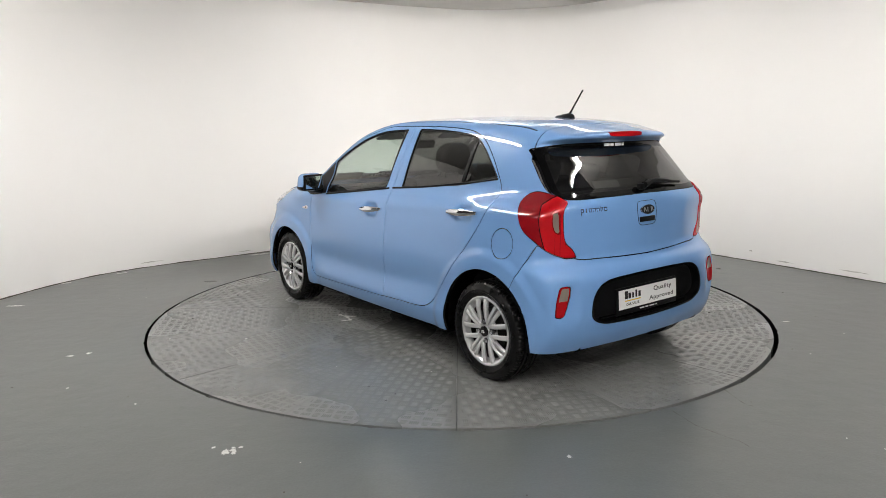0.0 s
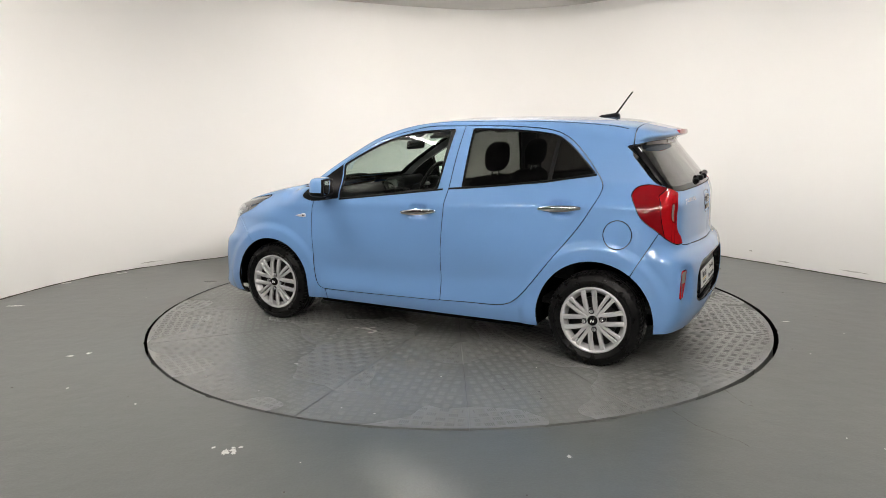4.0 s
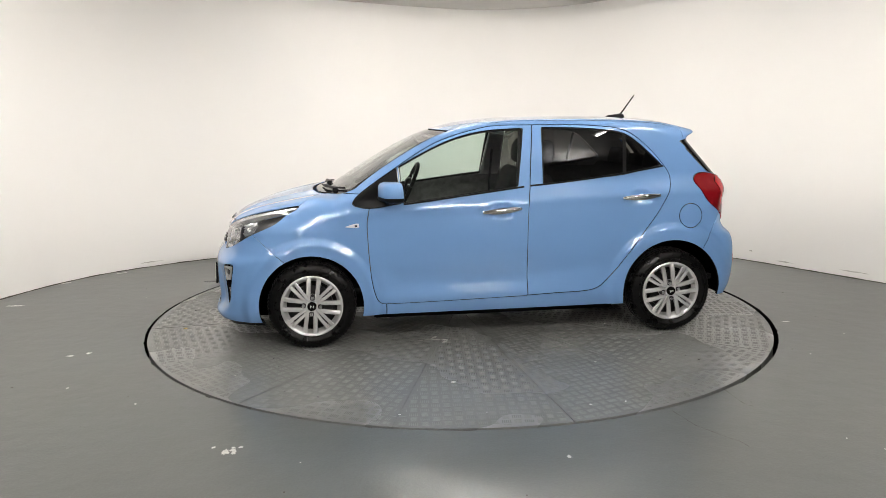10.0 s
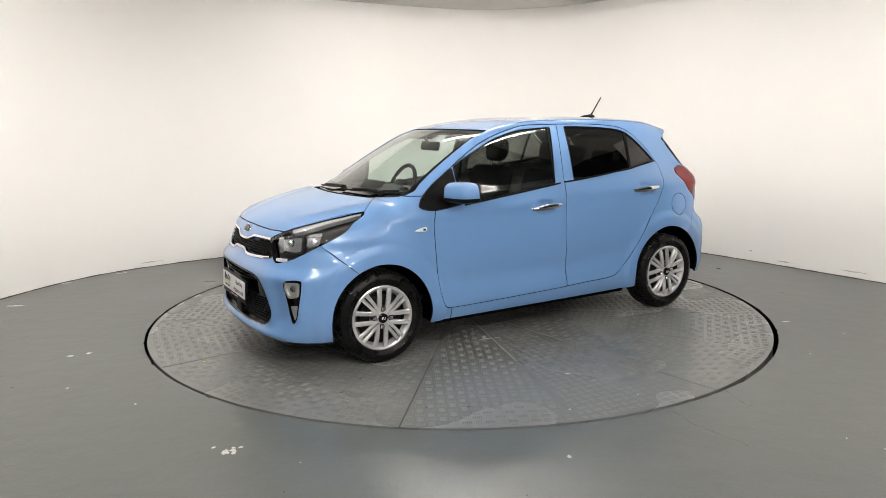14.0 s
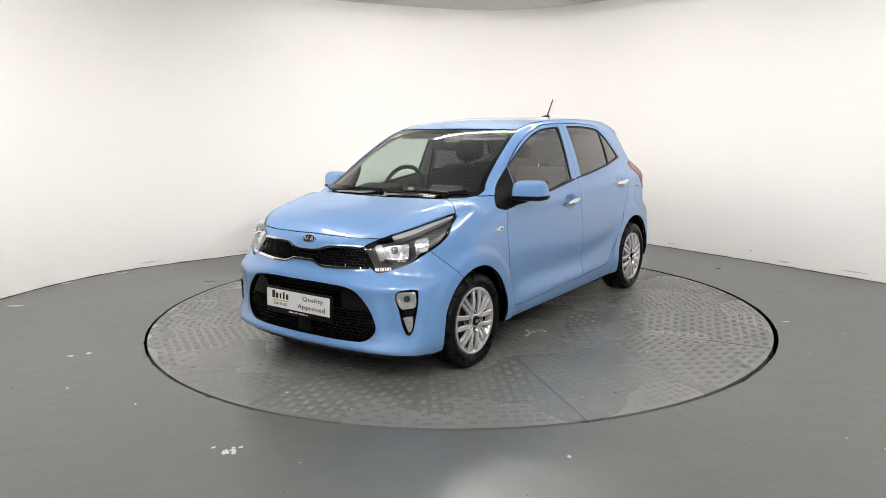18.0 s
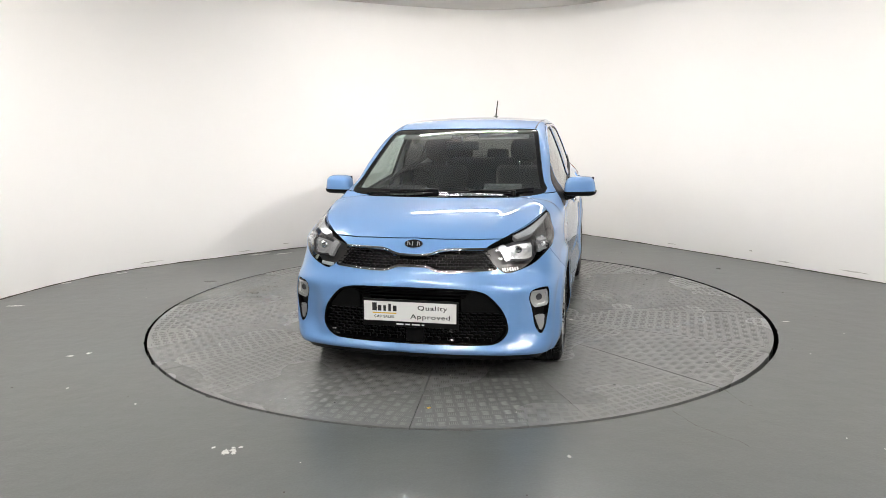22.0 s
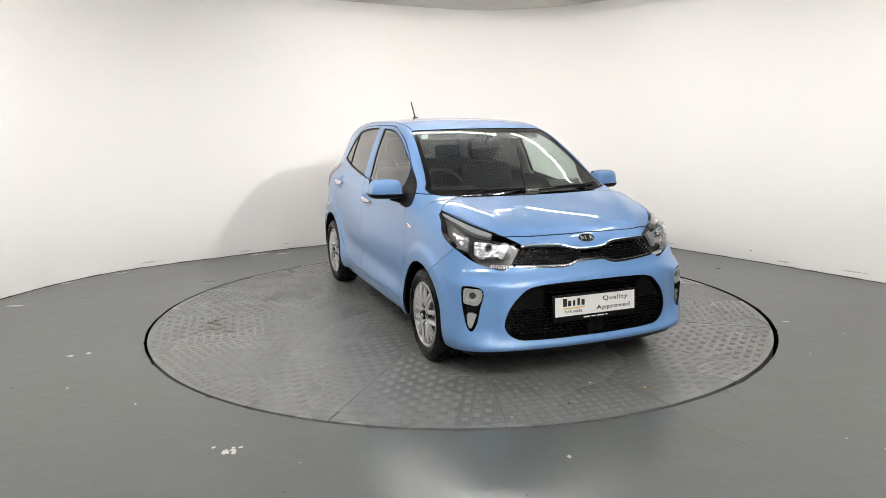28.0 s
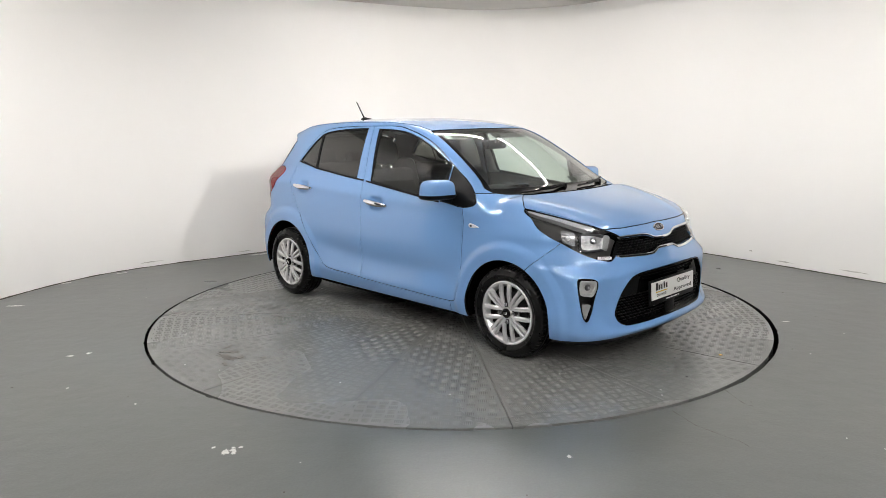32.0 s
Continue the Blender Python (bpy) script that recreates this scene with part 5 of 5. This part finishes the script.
for k, s in ((0, 1), (1, -1)):
    handle((0.078, 0.849), (-0.149, 0.867), s, doors_f[k])
    handle((-0.862, 0.916), (-1.094, 0.928), s, doors_r[k])
    mirror(s, doors_f[k])
    # side repeater: a clear pointed lamp
    bm = bmesh.new()
    rows = []
    for q, hgt in ((0.0, 0.002), (0.15, 0.006), (0.45, 0.012), (0.8, 0.016), (0.95, 0.014), (1.0, 0.008)):
        x, z = 0.970 - 0.085 * q, 0.781 + 0.006 * q
        p, n = on_side(x, z, s)
        rows.append([bm.verts.new(p + n * a + Vector((0, 0, b))) for a, b in ((-0.004, -hgt), (0.003, -hgt * 0.8), (0.006, 0), (0.003, hgt * 0.8), (-0.004, hgt))])
    for a, b in zip(rows, rows[1:]):
        for i in range(4):
            bm.faces.new((a[i], a[i + 1], b[i + 1], b[i]))
    bm.faces.new(rows[0])
    bm.faces.new(rows[-1][::-1])
    bmesh.ops.recalc_face_normals(bm, faces=bm.faces[:])
    rep = part("side_repeater", bm, WHITE_LAMP, car, "clear side indicator lamp")
    p, n = on_side(0.905, 0.785, s)
    part("bulb", box((0.016, 0.006, 0.012), tuple(p + n * 0.005), bevel=0.002), LAMP_GREY, rep)

# black mouldings along the foot of the side windows
for k, s in ((0, 1), (1, -1)):
    for a, b, door in (((0.600, 0.912), (-0.190, 1.003), doors_f[k]), ((-0.232, 1.008), (-1.165, 1.114), doors_r[k])):
        line = []
        for i in range(25):
            q = i / 24
            p, n = on_side(a[0] + (b[0] - a[0]) * q, a[1] + (b[1] - a[1]) * q + (0.010 if door in doors_r else 0.0) * 4 * q * (q - 1), s)
            line.append(p + n * 0.0005)
        part("belt_moulding", tube(line, 0.0065, 8), BLACK, door, "black moulding below the window")

# screen wipers, parked
def wiper(arm, blade, parent, name="wiper"):
    def lay(x, y, up):
        p, n = on_top(x, y)
        return p + n * up
    base = lay(*arm[0], 0.006)
    a = part(name, tube([base, lay(*arm[1], 0.020), lay(*arm[2], 0.017)], [0.013, 0.008, 0.006], 8), BLACK, parent, "black wiper arm and blade")
    part("wiper_cap", lathe([(0.0, 0.012), (0.016, 0.010), (0.019, 0.0), (0.019, -0.02)], 20), BLACK, a).matrix_basis = Matrix.Translation(base) @ pose(0, 0, 0, 90, 0, 0)
    part("wiper_blade", tube([lay(x, y, 0.010) for x, y in blade], 0.0065, 6), BLACK, a)
    return a


wiper(((1.080, -0.040), (1.105, -0.22), (1.10, -0.33)), ((1.085, -0.03), (1.115, -0.20), (1.09, -0.42), (1.06, -0.50)), car)
wiper(((1.030, 0.440), (1.085, 0.28), (1.11, 0.18)), ((0.965, 0.56), (1.02, 0.44), (1.10, 0.24), (1.13, 0.05)), car)


def on_back_up(y, z, up):
    p, n = on_back(y, z)
    return p + n * up


a = part("rear_wiper", tube([on_back_up(0.0, 1.055, 0.03), on_back_up(-0.10, 1.072, 0.034), on_back_up(-0.24, 1.066, 0.026)], [0.019, 0.014, 0.009], 8), BLACK, tailgate, "black rear wiper")
part("wiper_blade", tube([on_back_up(-0.05, 1.076, 0.02), on_back_up(-0.2, 1.069, 0.018), on_back_up(-0.37, 1.056, 0.016)], [0.011, 0.011, 0.007], 6), BLACK, a)
hub = box((0.030, 0.060, 0.034), (0, 0, 0), bevel=0.010)
bmesh.ops.translate(hub, verts=hub.verts[:], vec=on_back_up(0.005, 1.056, 0.014))
part("wiper_hub", hub, BLACK, a)

# aerial: a low black foot and a raked mast
p, n = on_top(-1.06, 0)
foot = bmesh.new()
rows = []
for q, w, h in ((0.0, 0.006, 0.006), (0.12, 0.022, 0.014), (0.5, 0.030, 0.024), (0.85, 0.030, 0.034), (1.0, 0.024, 0.028)):
    x = -0.985 - 0.135 * q
    z = on_top(x, 0)[0].z
    rows.append([foot.verts.new((x, w * math.cos(a) * 1.0, z - 0.003 + h * max(math.sin(a), 0) + (0 if math.sin(a) > 0.01 else -0.002))) for a in np.linspace(0, math.pi, 9)])
for a, b in zip(rows, rows[1:]):
    for i in range(8):
        foot.faces.new((a[i], a[i + 1], b[i + 1], b[i]))
foot.faces.new(rows[0])
foot.faces.new(rows[-1][::-1])
bmesh.ops.recalc_face_normals(foot, faces=foot.faces[:])
aerial = part("aerial", foot, BLACK, car, "black roof aerial with a raked mast")
part("mast", tube([(-1.098, 0, 1.462), (-1.12, 0, 1.492), (-1.199, 0, 1.600)], [0.007, 0.0055, 0.0045], 8), BLACK, aerial)
# a pale sticker in the screen's upper corner and a faint printed sheet on the dashboard
p, n = on_top(0.392, -0.452)
part("screen_sticker", box((0.09, 0.045, 0.0008)), material("pale_green_sticker", (0.55, 0.66, 0.60), 0.5), car, "pale screen sticker", smooth=False).matrix_basis = Matrix.Translation(p - n * 0.010) @ n.to_track_quat("Z", "X").to_matrix().to_4x4() @ pose(0, 0, 0, 0, 0, 0)

# ---- inside the car ----
def cushion(size, at, turn=(0, 0, 0), soft=0.05):
    return box(size, at, turn, bevel=soft, segs=4)


def liner():
    """The inner face of doors, pillars and roof: dark below the belt, pale above."""
    V, T = shell(0.028)
    for f in (front_of(SCREEN, 0.1), back_of(BACK_GLASS, -1.2), side_of(FRONT_GLASS), side_of(REAR_GLASS), side_of(SAIL)):
        V, _, T = cut(V, T, f(V) - 0.003)
    V, T, _ = cut(V, T, X(V) - 1.12)
    V, T, _ = cut(V, T, -1.62 - X(V))
    V, T, _ = cut(V, T, 0.32 - Z(V))
    for cx, cz, r in WHEELS:
        V, _, T = cut(V, T, np.hypot(X(V) - cx, Z(V) - cz) - r - 0.03)
    V, upper, lower_ = cut(V, T, 1.0 + 0.06 * (X(V) < -0.3) - Z(V))
    for name, t, mat, text in (("door_lining", lower_, DOOR_TRIM, "dark grey inner door and side trim"), ("roof_lining", upper, LINING, "pale grey roof and pillar lining")):
        v2, t2 = tidy(V, t)
        N = slope(v2, 0.004)
        N /= np.linalg.norm(N, axis=1)[:, None]
        E = np.concatenate([t2[:, [0, 1]], t2[:, [1, 2]], t2[:, [2, 0]]])
        uni, inv, num = np.unique(np.sort(E, 1), axis=0, return_inverse=True, return_counts=True)
        edge = E[num[inv.ravel()] == 1]
        k = len(v2)
        lips = [(a, b, b + k, a + k) for a, b in edge]
        mesh_object(name, np.concatenate([v2 - 0.028 * N, v2 - 0.006 * N]), [tuple(f) for f in t2[:, ::-1]] + lips, mat, car, label=text)


liner()
part("cabin_floor", box((2.6, 1.30, 0.04), (-0.25, 0, 0.34), bevel=0.01), TRIM, car)


def seat(y):
    s = part("front_seat", join(cushion((0.50, 0.48, 0.16), (0.02, y, 0.53), (0, -6, 0)), cushion((0.14, 0.47, 0.56), (-0.30, y, 0.80), (0, -17, 0), 0.06),
                                box((0.40, 0.40, 0.14), (0.0, y, 0.42), bevel=0.02)), FABRIC, car, "dark fabric front seat")
    hr = bmesh.new()
    bmesh.ops.create_uvsphere(hr, u_segments=24, v_segments=14, radius=1)
    for v in hr.verts:
        f = lambda c, e: math.copysign(abs(c) ** e, c)
        v.co = (f(v.co.x, 0.8) * 0.060 - 0.412 + v.co.z * -0.015, f(v.co.y, 0.7) * 0.128 + y, f(v.co.z, 0.75) * 0.098 + 1.195)
    part("headrest", hr, FABRIC, s, "dark padded headrest")
    for d in (-0.05, 0.05):
        part("headrest_post", tube([(-0.385, y + d, 1.04), (-0.405, y + d, 1.14)], 0.006), CHROME, s)
    return s


seat(0.355)
seat(-0.355)
bench = part("rear_bench", join(cushion((0.46, 1.22, 0.16), (-0.80, 0, 0.56), (0, -6, 0)), cushion((0.14, 1.24, 0.56), (-1.09, 0, 0.82), (0, -20, 0), 0.06)), FABRIC, car, "dark fabric rear bench")
for y in (0.36, -0.36, 0.0):
    part("headrest", cushion((0.09, 0.24 if y else 0.20, 0.14), (-1.225, y, 1.135 if y else 1.10), (0, -16, 0), 0.035), FABRIC, bench, "dark padded headrest")
part("parcel_shelf", box((0.36, 1.15, 0.02), (-1.42, 0, 1.005), bevel=0.006), TRIM, car)

dash = part("dashboard", join(box((0.42, 1.30, 0.20), (0.86, 0, 0.845), (0, 6, 0), bevel=0.06, segs=4), box((0.30, 1.20, 0.20), (0.80, 0, 0.70), bevel=0.05), box((0.26, 0.28, 0.36), (0.66, 0, 0.60), bevel=0.04),
                              cushion((0.20, 0.34, 0.09), (0.74, -0.36, 0.945), (0, 8, 0), 0.04)), TRIM, car, "dark grey dashboard")
part("screen_display", box((0.012, 0.20, 0.11), (0.655, 0.0, 0.925), (0, 12, 0), bevel=0.003), BLACK_GLOSS, dash, "dark touch screen")
for y in (0.16, -0.16, 0.58, -0.58):
    part("air_vent", box((0.01, 0.09, 0.08), (0.648, y, 0.86), (0, 8, 0), bevel=0.004), BLACK_GLOSS, dash)
ringpts = [(0.0, 0.178 * math.cos(a), 0.178 * math.sin(a)) for a in np.linspace(0, 2 * math.pi, 49)]
wheel_m = Matrix.Translation((0.475, -0.36, 0.935)) @ pose(0, 0, 0, 0, -24, 0)
steer = part("steering_wheel", tube(ringpts, 0.0155, 10), BLACK, car, "black steering wheel")
steer.matrix_basis = wheel_m
part("wheel_boss", box((0.05, 0.15, 0.12), (0.015, 0, 0), bevel=0.03, segs=3), BLACK, steer)
for a, b in (((0.01, 0.06, 0), (0, 0.172, 0.01)), ((0.01, -0.06, 0), (0, -0.172, 0.01)), ((0.01, 0, -0.05), (0, 0, -0.172))):
    part("wheel_spoke", tube([a, b], [0.018, 0.012], 8), SATIN if a[1] else BLACK, steer)
part("steering_column", tube([(0.50, -0.36, 0.93), (0.75, -0.36, 0.83)], 0.045, 12), TRIM, car)
part("gear_lever", tube([(0.42, 0, 0.50), (0.40, 0, 0.62), (0.395, 0, 0.66)], [0.014, 0.012, 0.024], 10), BLACK, car)
m = part("interior_mirror", box((0.03, 0.24, 0.065), (0.42, 0.0, 1.255), (0, -12, 0), bevel=0.014, segs=3), BLACK, car, "black rear-view mirror")
part("mirror_stem", tube([(0.43, 0, 1.27), (0.47, 0, 1.325)], 0.010), BLACK, m)
for s in (1, -1):
    part("sun_visor", box((0.02, 0.36, 0.14), (0.290, 0.28 * s, 1.338), (0, 118, 0), bevel=0.006), LINING, car, "pale grey sun visor")
    part("seat_belt", tube([(-0.235, 0.600 * s, 1.20), (-0.22, 0.660 * s, 0.90), (-0.24, 0.665 * s, 0.48)], 0.010, 6), BLACK, car)
    part("grab_handle", tube([(0.02, 0.500 * s, 1.372), (-0.03, 0.485 * s, 1.340), (-0.13, 0.485 * s, 1.340), (-0.18, 0.500 * s, 1.372)], 0.008, 6), LINING, car)
sheet = part("dealer_sheet", box((0.003, 0.24, 0.08), (0.93, 0.36, 1.005), (0, -50, 0)), material("faint_print", (0.05, 0.055, 0.055), 0.4), dash, "dark printed sheet on the dashboard", smooth=False)
for i, w in enumerate((0.035, 0.03, 0.025, 0.045)):
    part("small_writing", box((0.001, w * 0.8, 0.005), (0.9315, 0.285 + 0.044 * i, 1.026), (0, -50, 0)), HAZE, sheet, smooth=False)

# ---- raised tread on the deck plates, paint flecks and stains ----
def tread():
    """Five-bar tread plate: groups of five short raised bars, turned by a right angle from group to group, in step with each plate's own middle line."""
    pitch, gap, hgt = 0.056, 0.0098, 0.0014
    centres, turns = [], []
    for k in range(16):
        mid = radians(6.1 + 22.5 * (k + 0.5))
        n = int(2.3 / pitch)
        i, j = np.meshgrid(np.arange(1, n), np.arange(-9, 10), indexing="ij")
        u, v = (i * pitch).ravel(), (j * pitch).ravel()
        flip = ((i + j).ravel() % 2)
        for b in range(-2, 3):
            bu, bv = u + np.where(flip == 0, b * gap, 0), v + np.where(flip == 1, b * gap, 0)
            r = np.hypot(bu, bv)
            ok = (r < GAP_IN - 0.024) & (np.abs(bv) < np.tan(radians(11.25)) * bu - 0.024)
            x, y = bu[ok], bv[ok]
            centres.append(np.stack([x * math.cos(mid) - y * math.sin(mid), x * math.sin(mid) + y * math.cos(mid)], 1))
            turns.append(mid + np.where(flip[ok] == 0, math.pi / 2, 0.0))
    C, A = np.concatenate(centres), np.concatenate(turns)
    unit = [(-0.0215, 0, 0), (-0.011, -0.0032, 0), (0.011, -0.0032, 0), (0.0215, 0, 0), (0.011, 0.0032, 0), (-0.011, 0.0032, 0), (-0.013, 0, hgt), (0.013, 0, hgt)]
    quads = [(0, 1, 6, 6), (1, 2, 7, 6), (2, 3, 7, 7), (3, 4, 7, 7), (4, 5, 6, 7), (5, 0, 6, 6)]
    U = np.array(unit)
    c, s = np.cos(A)[:, None], np.sin(A)[:, None]
    V = np.stack([C[:, :1] + U[:, 0] * c - U[:, 1] * s, C[:, 1:] + U[:, 0] * s + U[:, 1] * c, np.broadcast_to(U[:, 2] + 0.0003, (len(C), len(U)))], -1).reshape(-1, 3)
    tris = []
    for q in quads:
        tris.append(q[:3])
        if q[2] != q[3]:
            tris.append((q[0], q[2], q[3]))
    F = (np.array(tris)[None] + (np.arange(len(C)) * len(U))[:, None, None]).reshape(-1, 3)
    me = bpy.data.meshes.new("tread")
    me.vertices.add(len(V))
    me.vertices.foreach_set("co", V.ravel())
    me.loops.add(F.size)
    me.loops.foreach_set("vertex_index", F.ravel().astype(np.int32))
    me.polygons.add(len(F))
    me.polygons.foreach_set("loop_start", np.arange(0, F.size, 3, dtype=np.int32))
    me.update(calc_edges=True)
    me.materials.append(LUG_PAINT)
    ob = new("tread", me)
    ob.parent = table
    return tagged(ob, "worn raised five-bar tread", kind="stuff")


tread()


def blot(name, x, y, w, h, turn, mat, parent, seed, label, jag=0.35, z=0.0022):
    """An uneven thin patch of paint or dirt lying on the floor."""
    rng = random.Random(seed)
    n = 22
    bm = bmesh.new()
    top, low = [], []
    for i in range(n):
        a = 2 * math.pi * i / n
        r = 1 - jag + 2 * jag * rng.random()
        px, py = w / 2 * r * math.cos(a), h / 2 * r * math.sin(a)
        top.append(bm.verts.new((px, py, 0.0)))
        low.append(bm.verts.new((px * 1.03, py * 1.03, -0.002)))
    bm.faces.new(top)
    for i in range(n):
        bm.faces.new((low[i], low[(i + 1) % n], top[(i + 1) % n], top[i]))
    ob = part(name, bm, mat, parent, label, smooth=False)
    ob.matrix_basis = pose(x, y, z, 0, 0, turn)
    return ob


def stroke(name, pts, width, mat, parent, label, z=0.0024):
    """A brushed line of paint on the deck."""
    line = smooth_line(pts, 5)
    bm = bmesh.new()
    rows = []
    for i, p in enumerate(line):
        d = line[min(i + 1, len(line) - 1)] - line[max(i - 1, 0)]
        nrm = np.array([-d[1], d[0]]) / max(np.linalg.norm(d), 1e-9)
        w = width * (0.6 + 0.4 * math.sin(1.7 * i)) / 2
        rows.append([bm.verts.new((*(p + nrm * w), z)), bm.verts.new((*(p - nrm * w), z))])
    for a, b in zip(rows, rows[1:]):
        bm.faces.new((a[0], b[0], b[1], a[1]))
    return part(name, bm, mat, parent, label, smooth=False)


# marks that turn with the deck
stroke("paint_mark", [(0.39, 0.835), (0.31, 0.815), (0.255, 0.755)], 0.032, FLECK, table, "white brushed arrow mark")
stroke("paint_mark", [(0.31, 0.815), (0.20, 0.850), (0.232, 0.905)], 0.032, FLECK, table, "white brushed arrow mark")
stroke("deck_crack", [(-1.645, -0.268), (-1.73, -0.262), (-1.76, -0.283), (-1.83, -0.262)], 0.010, DARK, table, "dark scratch in the deck paint")
for i, (x, y, w, h) in enumerate(((-0.20, -1.86, 0.14, 0.05), (-0.28, -1.80, 0.12, 0.035), (-0.13, -1.80, 0.05, 0.04), (-0.37, -1.76, 0.08, 0.02), (-0.08, -1.93, 0.05, 0.02), (-0.02, -1.70, 0.03, 0.03))):
    blot("oil_stain", x, y, w, h, 40 * i, STAIN, table, 20 + i, "dark brown oil stain", 0.5, 0.0021)
rng = random.Random(5)
blot("paint_fleck", 1.99, 0.272, 0.022, 0.016, 10, YELLOW, table, 4, "small yellow paint fleck")
blot("paint_fleck", 0.262, 1.620, 0.024, 0.020, 0, FLECK, table, 6, "white paint fleck")
for i in range(46):
    a, r = rng.uniform(0, 2 * math.pi), math.sqrt(rng.uniform(0.3, 4.7))
    blot("paint_fleck", r * math.cos(a), r * math.sin(a), rng.uniform(0.005, 0.014), rng.uniform(0.004, 0.010), rng.uniform(0, 180), FLECK if rng.random() < 0.6 else DARK, table, 100 + i, "tiny paint fleck")

# marks on the floor round it, gathered as one set
marks = tagged(new("floor_marks"), "white paint flecks and dark chips on the floor", "floor marks")
for i, (x, y, w, h, t) in enumerate(((-1.085, -2.466, 0.034, 0.050, 20), (-1.056, -2.446, 0.030, 0.016, 50), (-1.046, -2.466, 0.018, 0.050, 10), (-1.060, -2.425, 0.014, 0.012, 0), (-1.026, -2.420, 0.018, 0.016, 0), (-1.15, -2.42, 0.014, 0.018, 0),
                                     (0.427, -2.551, 0.016, 0.022, 15), (-3.60, 0.995, 0.12, 0.05, 35), (-3.566, 0.19, 0.11, 0.025, 5), (-2.376, -1.05, 0.028, 0.03, 0), (-2.47, -1.10, 0.035, 0.03, 20), (-2.198, -1.66, 0.012, 0.015, 0),
                                     (-3.25, 1.43, 0.09, 0.03, 40), (2.312, -0.53, 0.05, 0.016, 160), (-2.12, 2.37, 0.22, 0.05, 38), (-1.88, 2.38, 0.16, 0.035, 30), (-0.86, -3.0, 0.012, 0.014, 0), (-1.72, -1.9, 0.01, 0.012, 0))):
    blot("paint_fleck", x, y, w, h, t, FLECK, marks, 200 + i, "white paint fleck", 0.45, 0.0018)
for i in range(120):
    x, y = rng.uniform(-3.4, 3.4), rng.uniform(-4.0, 2.6)
    if 2.33 < math.hypot(x, y) < 4.2 and (y < 0.3 or math.hypot(x, y) < 3.0):
        white = rng.random() < 0.45
        blot("paint_fleck" if white else "chip", x, y, rng.uniform(0.004, 0.010), rng.uniform(0.003, 0.008), rng.uniform(0, 180), FLECK if white else STAIN, marks, 300 + i, "tiny mark", 0.4, 0.0018)
for i in range(14):
    a = rng.uniform(-2.6, -0.5)
    r = rng.uniform(2.5, 3.1)
    x, y = r * math.cos(a), r * math.sin(a)
    d = rng.uniform(-0.6, 0.6)
    l = rng.uniform(0.03, 0.08)
    stroke("scuff", [(x, y), (x + l * 0.5 * math.cos(d), y + l * 0.5 * math.sin(d)), (x + l * math.cos(d + 0.2), y + l * math.sin(d + 0.2))], 0.0015, LUG_PAINT, marks, "faint scuff", 0.0012)
# hairline cracks in the floor paint
for pts in (((1.022, -2.071), (1.066, -2.214), (1.094, -2.272), (1.193, -2.402)), ((1.388, -1.802), (1.413, -1.989), (1.449, -2.034)), ((1.200, -2.410), (1.217, -2.426), (1.236, -2.483)), ((2.581, -0.40), (2.64, -0.50), (2.702, -0.625))):
    stroke("crack", pts, 0.004, STAIN, marks, "thin crack in the floor paint", 0.0014)
# small knocks and smears low on the wall
SMEAR = mottle(material("grey_wall_smear", (0.50, 0.48, 0.45), 0.7), ((0.42, 0.40, 0.37), (0.62, 0.60, 0.56)), 30)
wall_line = smooth_line(WALL_PLAN, 6)
for k, z, w, h in ((124, 0.105, 0.030, 0.012), (128, 0.045, 0.16, 0.010), (135, 0.06, 0.20, 0.008), (116, 0.05, 0.10, 0.008), (28, 0.05, 0.22, 0.010), (40, 0.04, 0.15, 0.008), (48, 0.07, 0.06, 0.008)):
    p, d = wall_line[k], wall_line[k + 1] - wall_line[k - 1]
    inn = np.array([d[1], -d[0]]) / np.linalg.norm(d)
    mark = blot("wall_smear", 0, 0, w, h, 0, SMEAR, marks, 500 + k, "faint grey smear on the wall", 0.5, 0.0)
    mark.matrix_basis = pose(p[0] + inn[0] * 0.003, p[1] + inn[1] * 0.003, z, 90, 0, math.degrees(math.atan2(d[1], d[0])))
# dirty joint at the wall's foot
foot = smooth_line(WALL_PLAN[1:-1], 6)
bm = bmesh.new()
rows = []
for i, p in enumerate(foot):
    d = foot[min(i + 1, len(foot) - 1)] - foot[max(i - 1, 0)]
    inn = np.array([d[1], -d[0]]) / np.linalg.norm(d)
    w = 0.004 + 0.006 * rng.random()
    rows.append([bm.verts.new((*(p + inn * 0.0005), w * 0.8 + 0.002)), bm.verts.new((*(p + inn * 0.004), w * 0.6)), bm.verts.new((*(p + inn * w * 1.6), 0.0015))])
for a, b in zip(rows, rows[1:]):
    for k in (0, 1):
        bm.faces.new((a[k], b[k], b[k + 1], a[k + 1]))
tagged(part("trim_wall_foot", bm, STAIN, None), "thin dirty joint between wall and floor", "trim", kind="structure")

def motions():
    for thing, off in ((table, Vector((0, 0, 0))), (car, OFF)):
        rows = []
        for i in range(33):
            a = heading(i)
            rows.append((i, pose(0, 0, 0, 0, 0, a) @ Matrix.Translation(off)))
        walk(thing, rows)


motions()
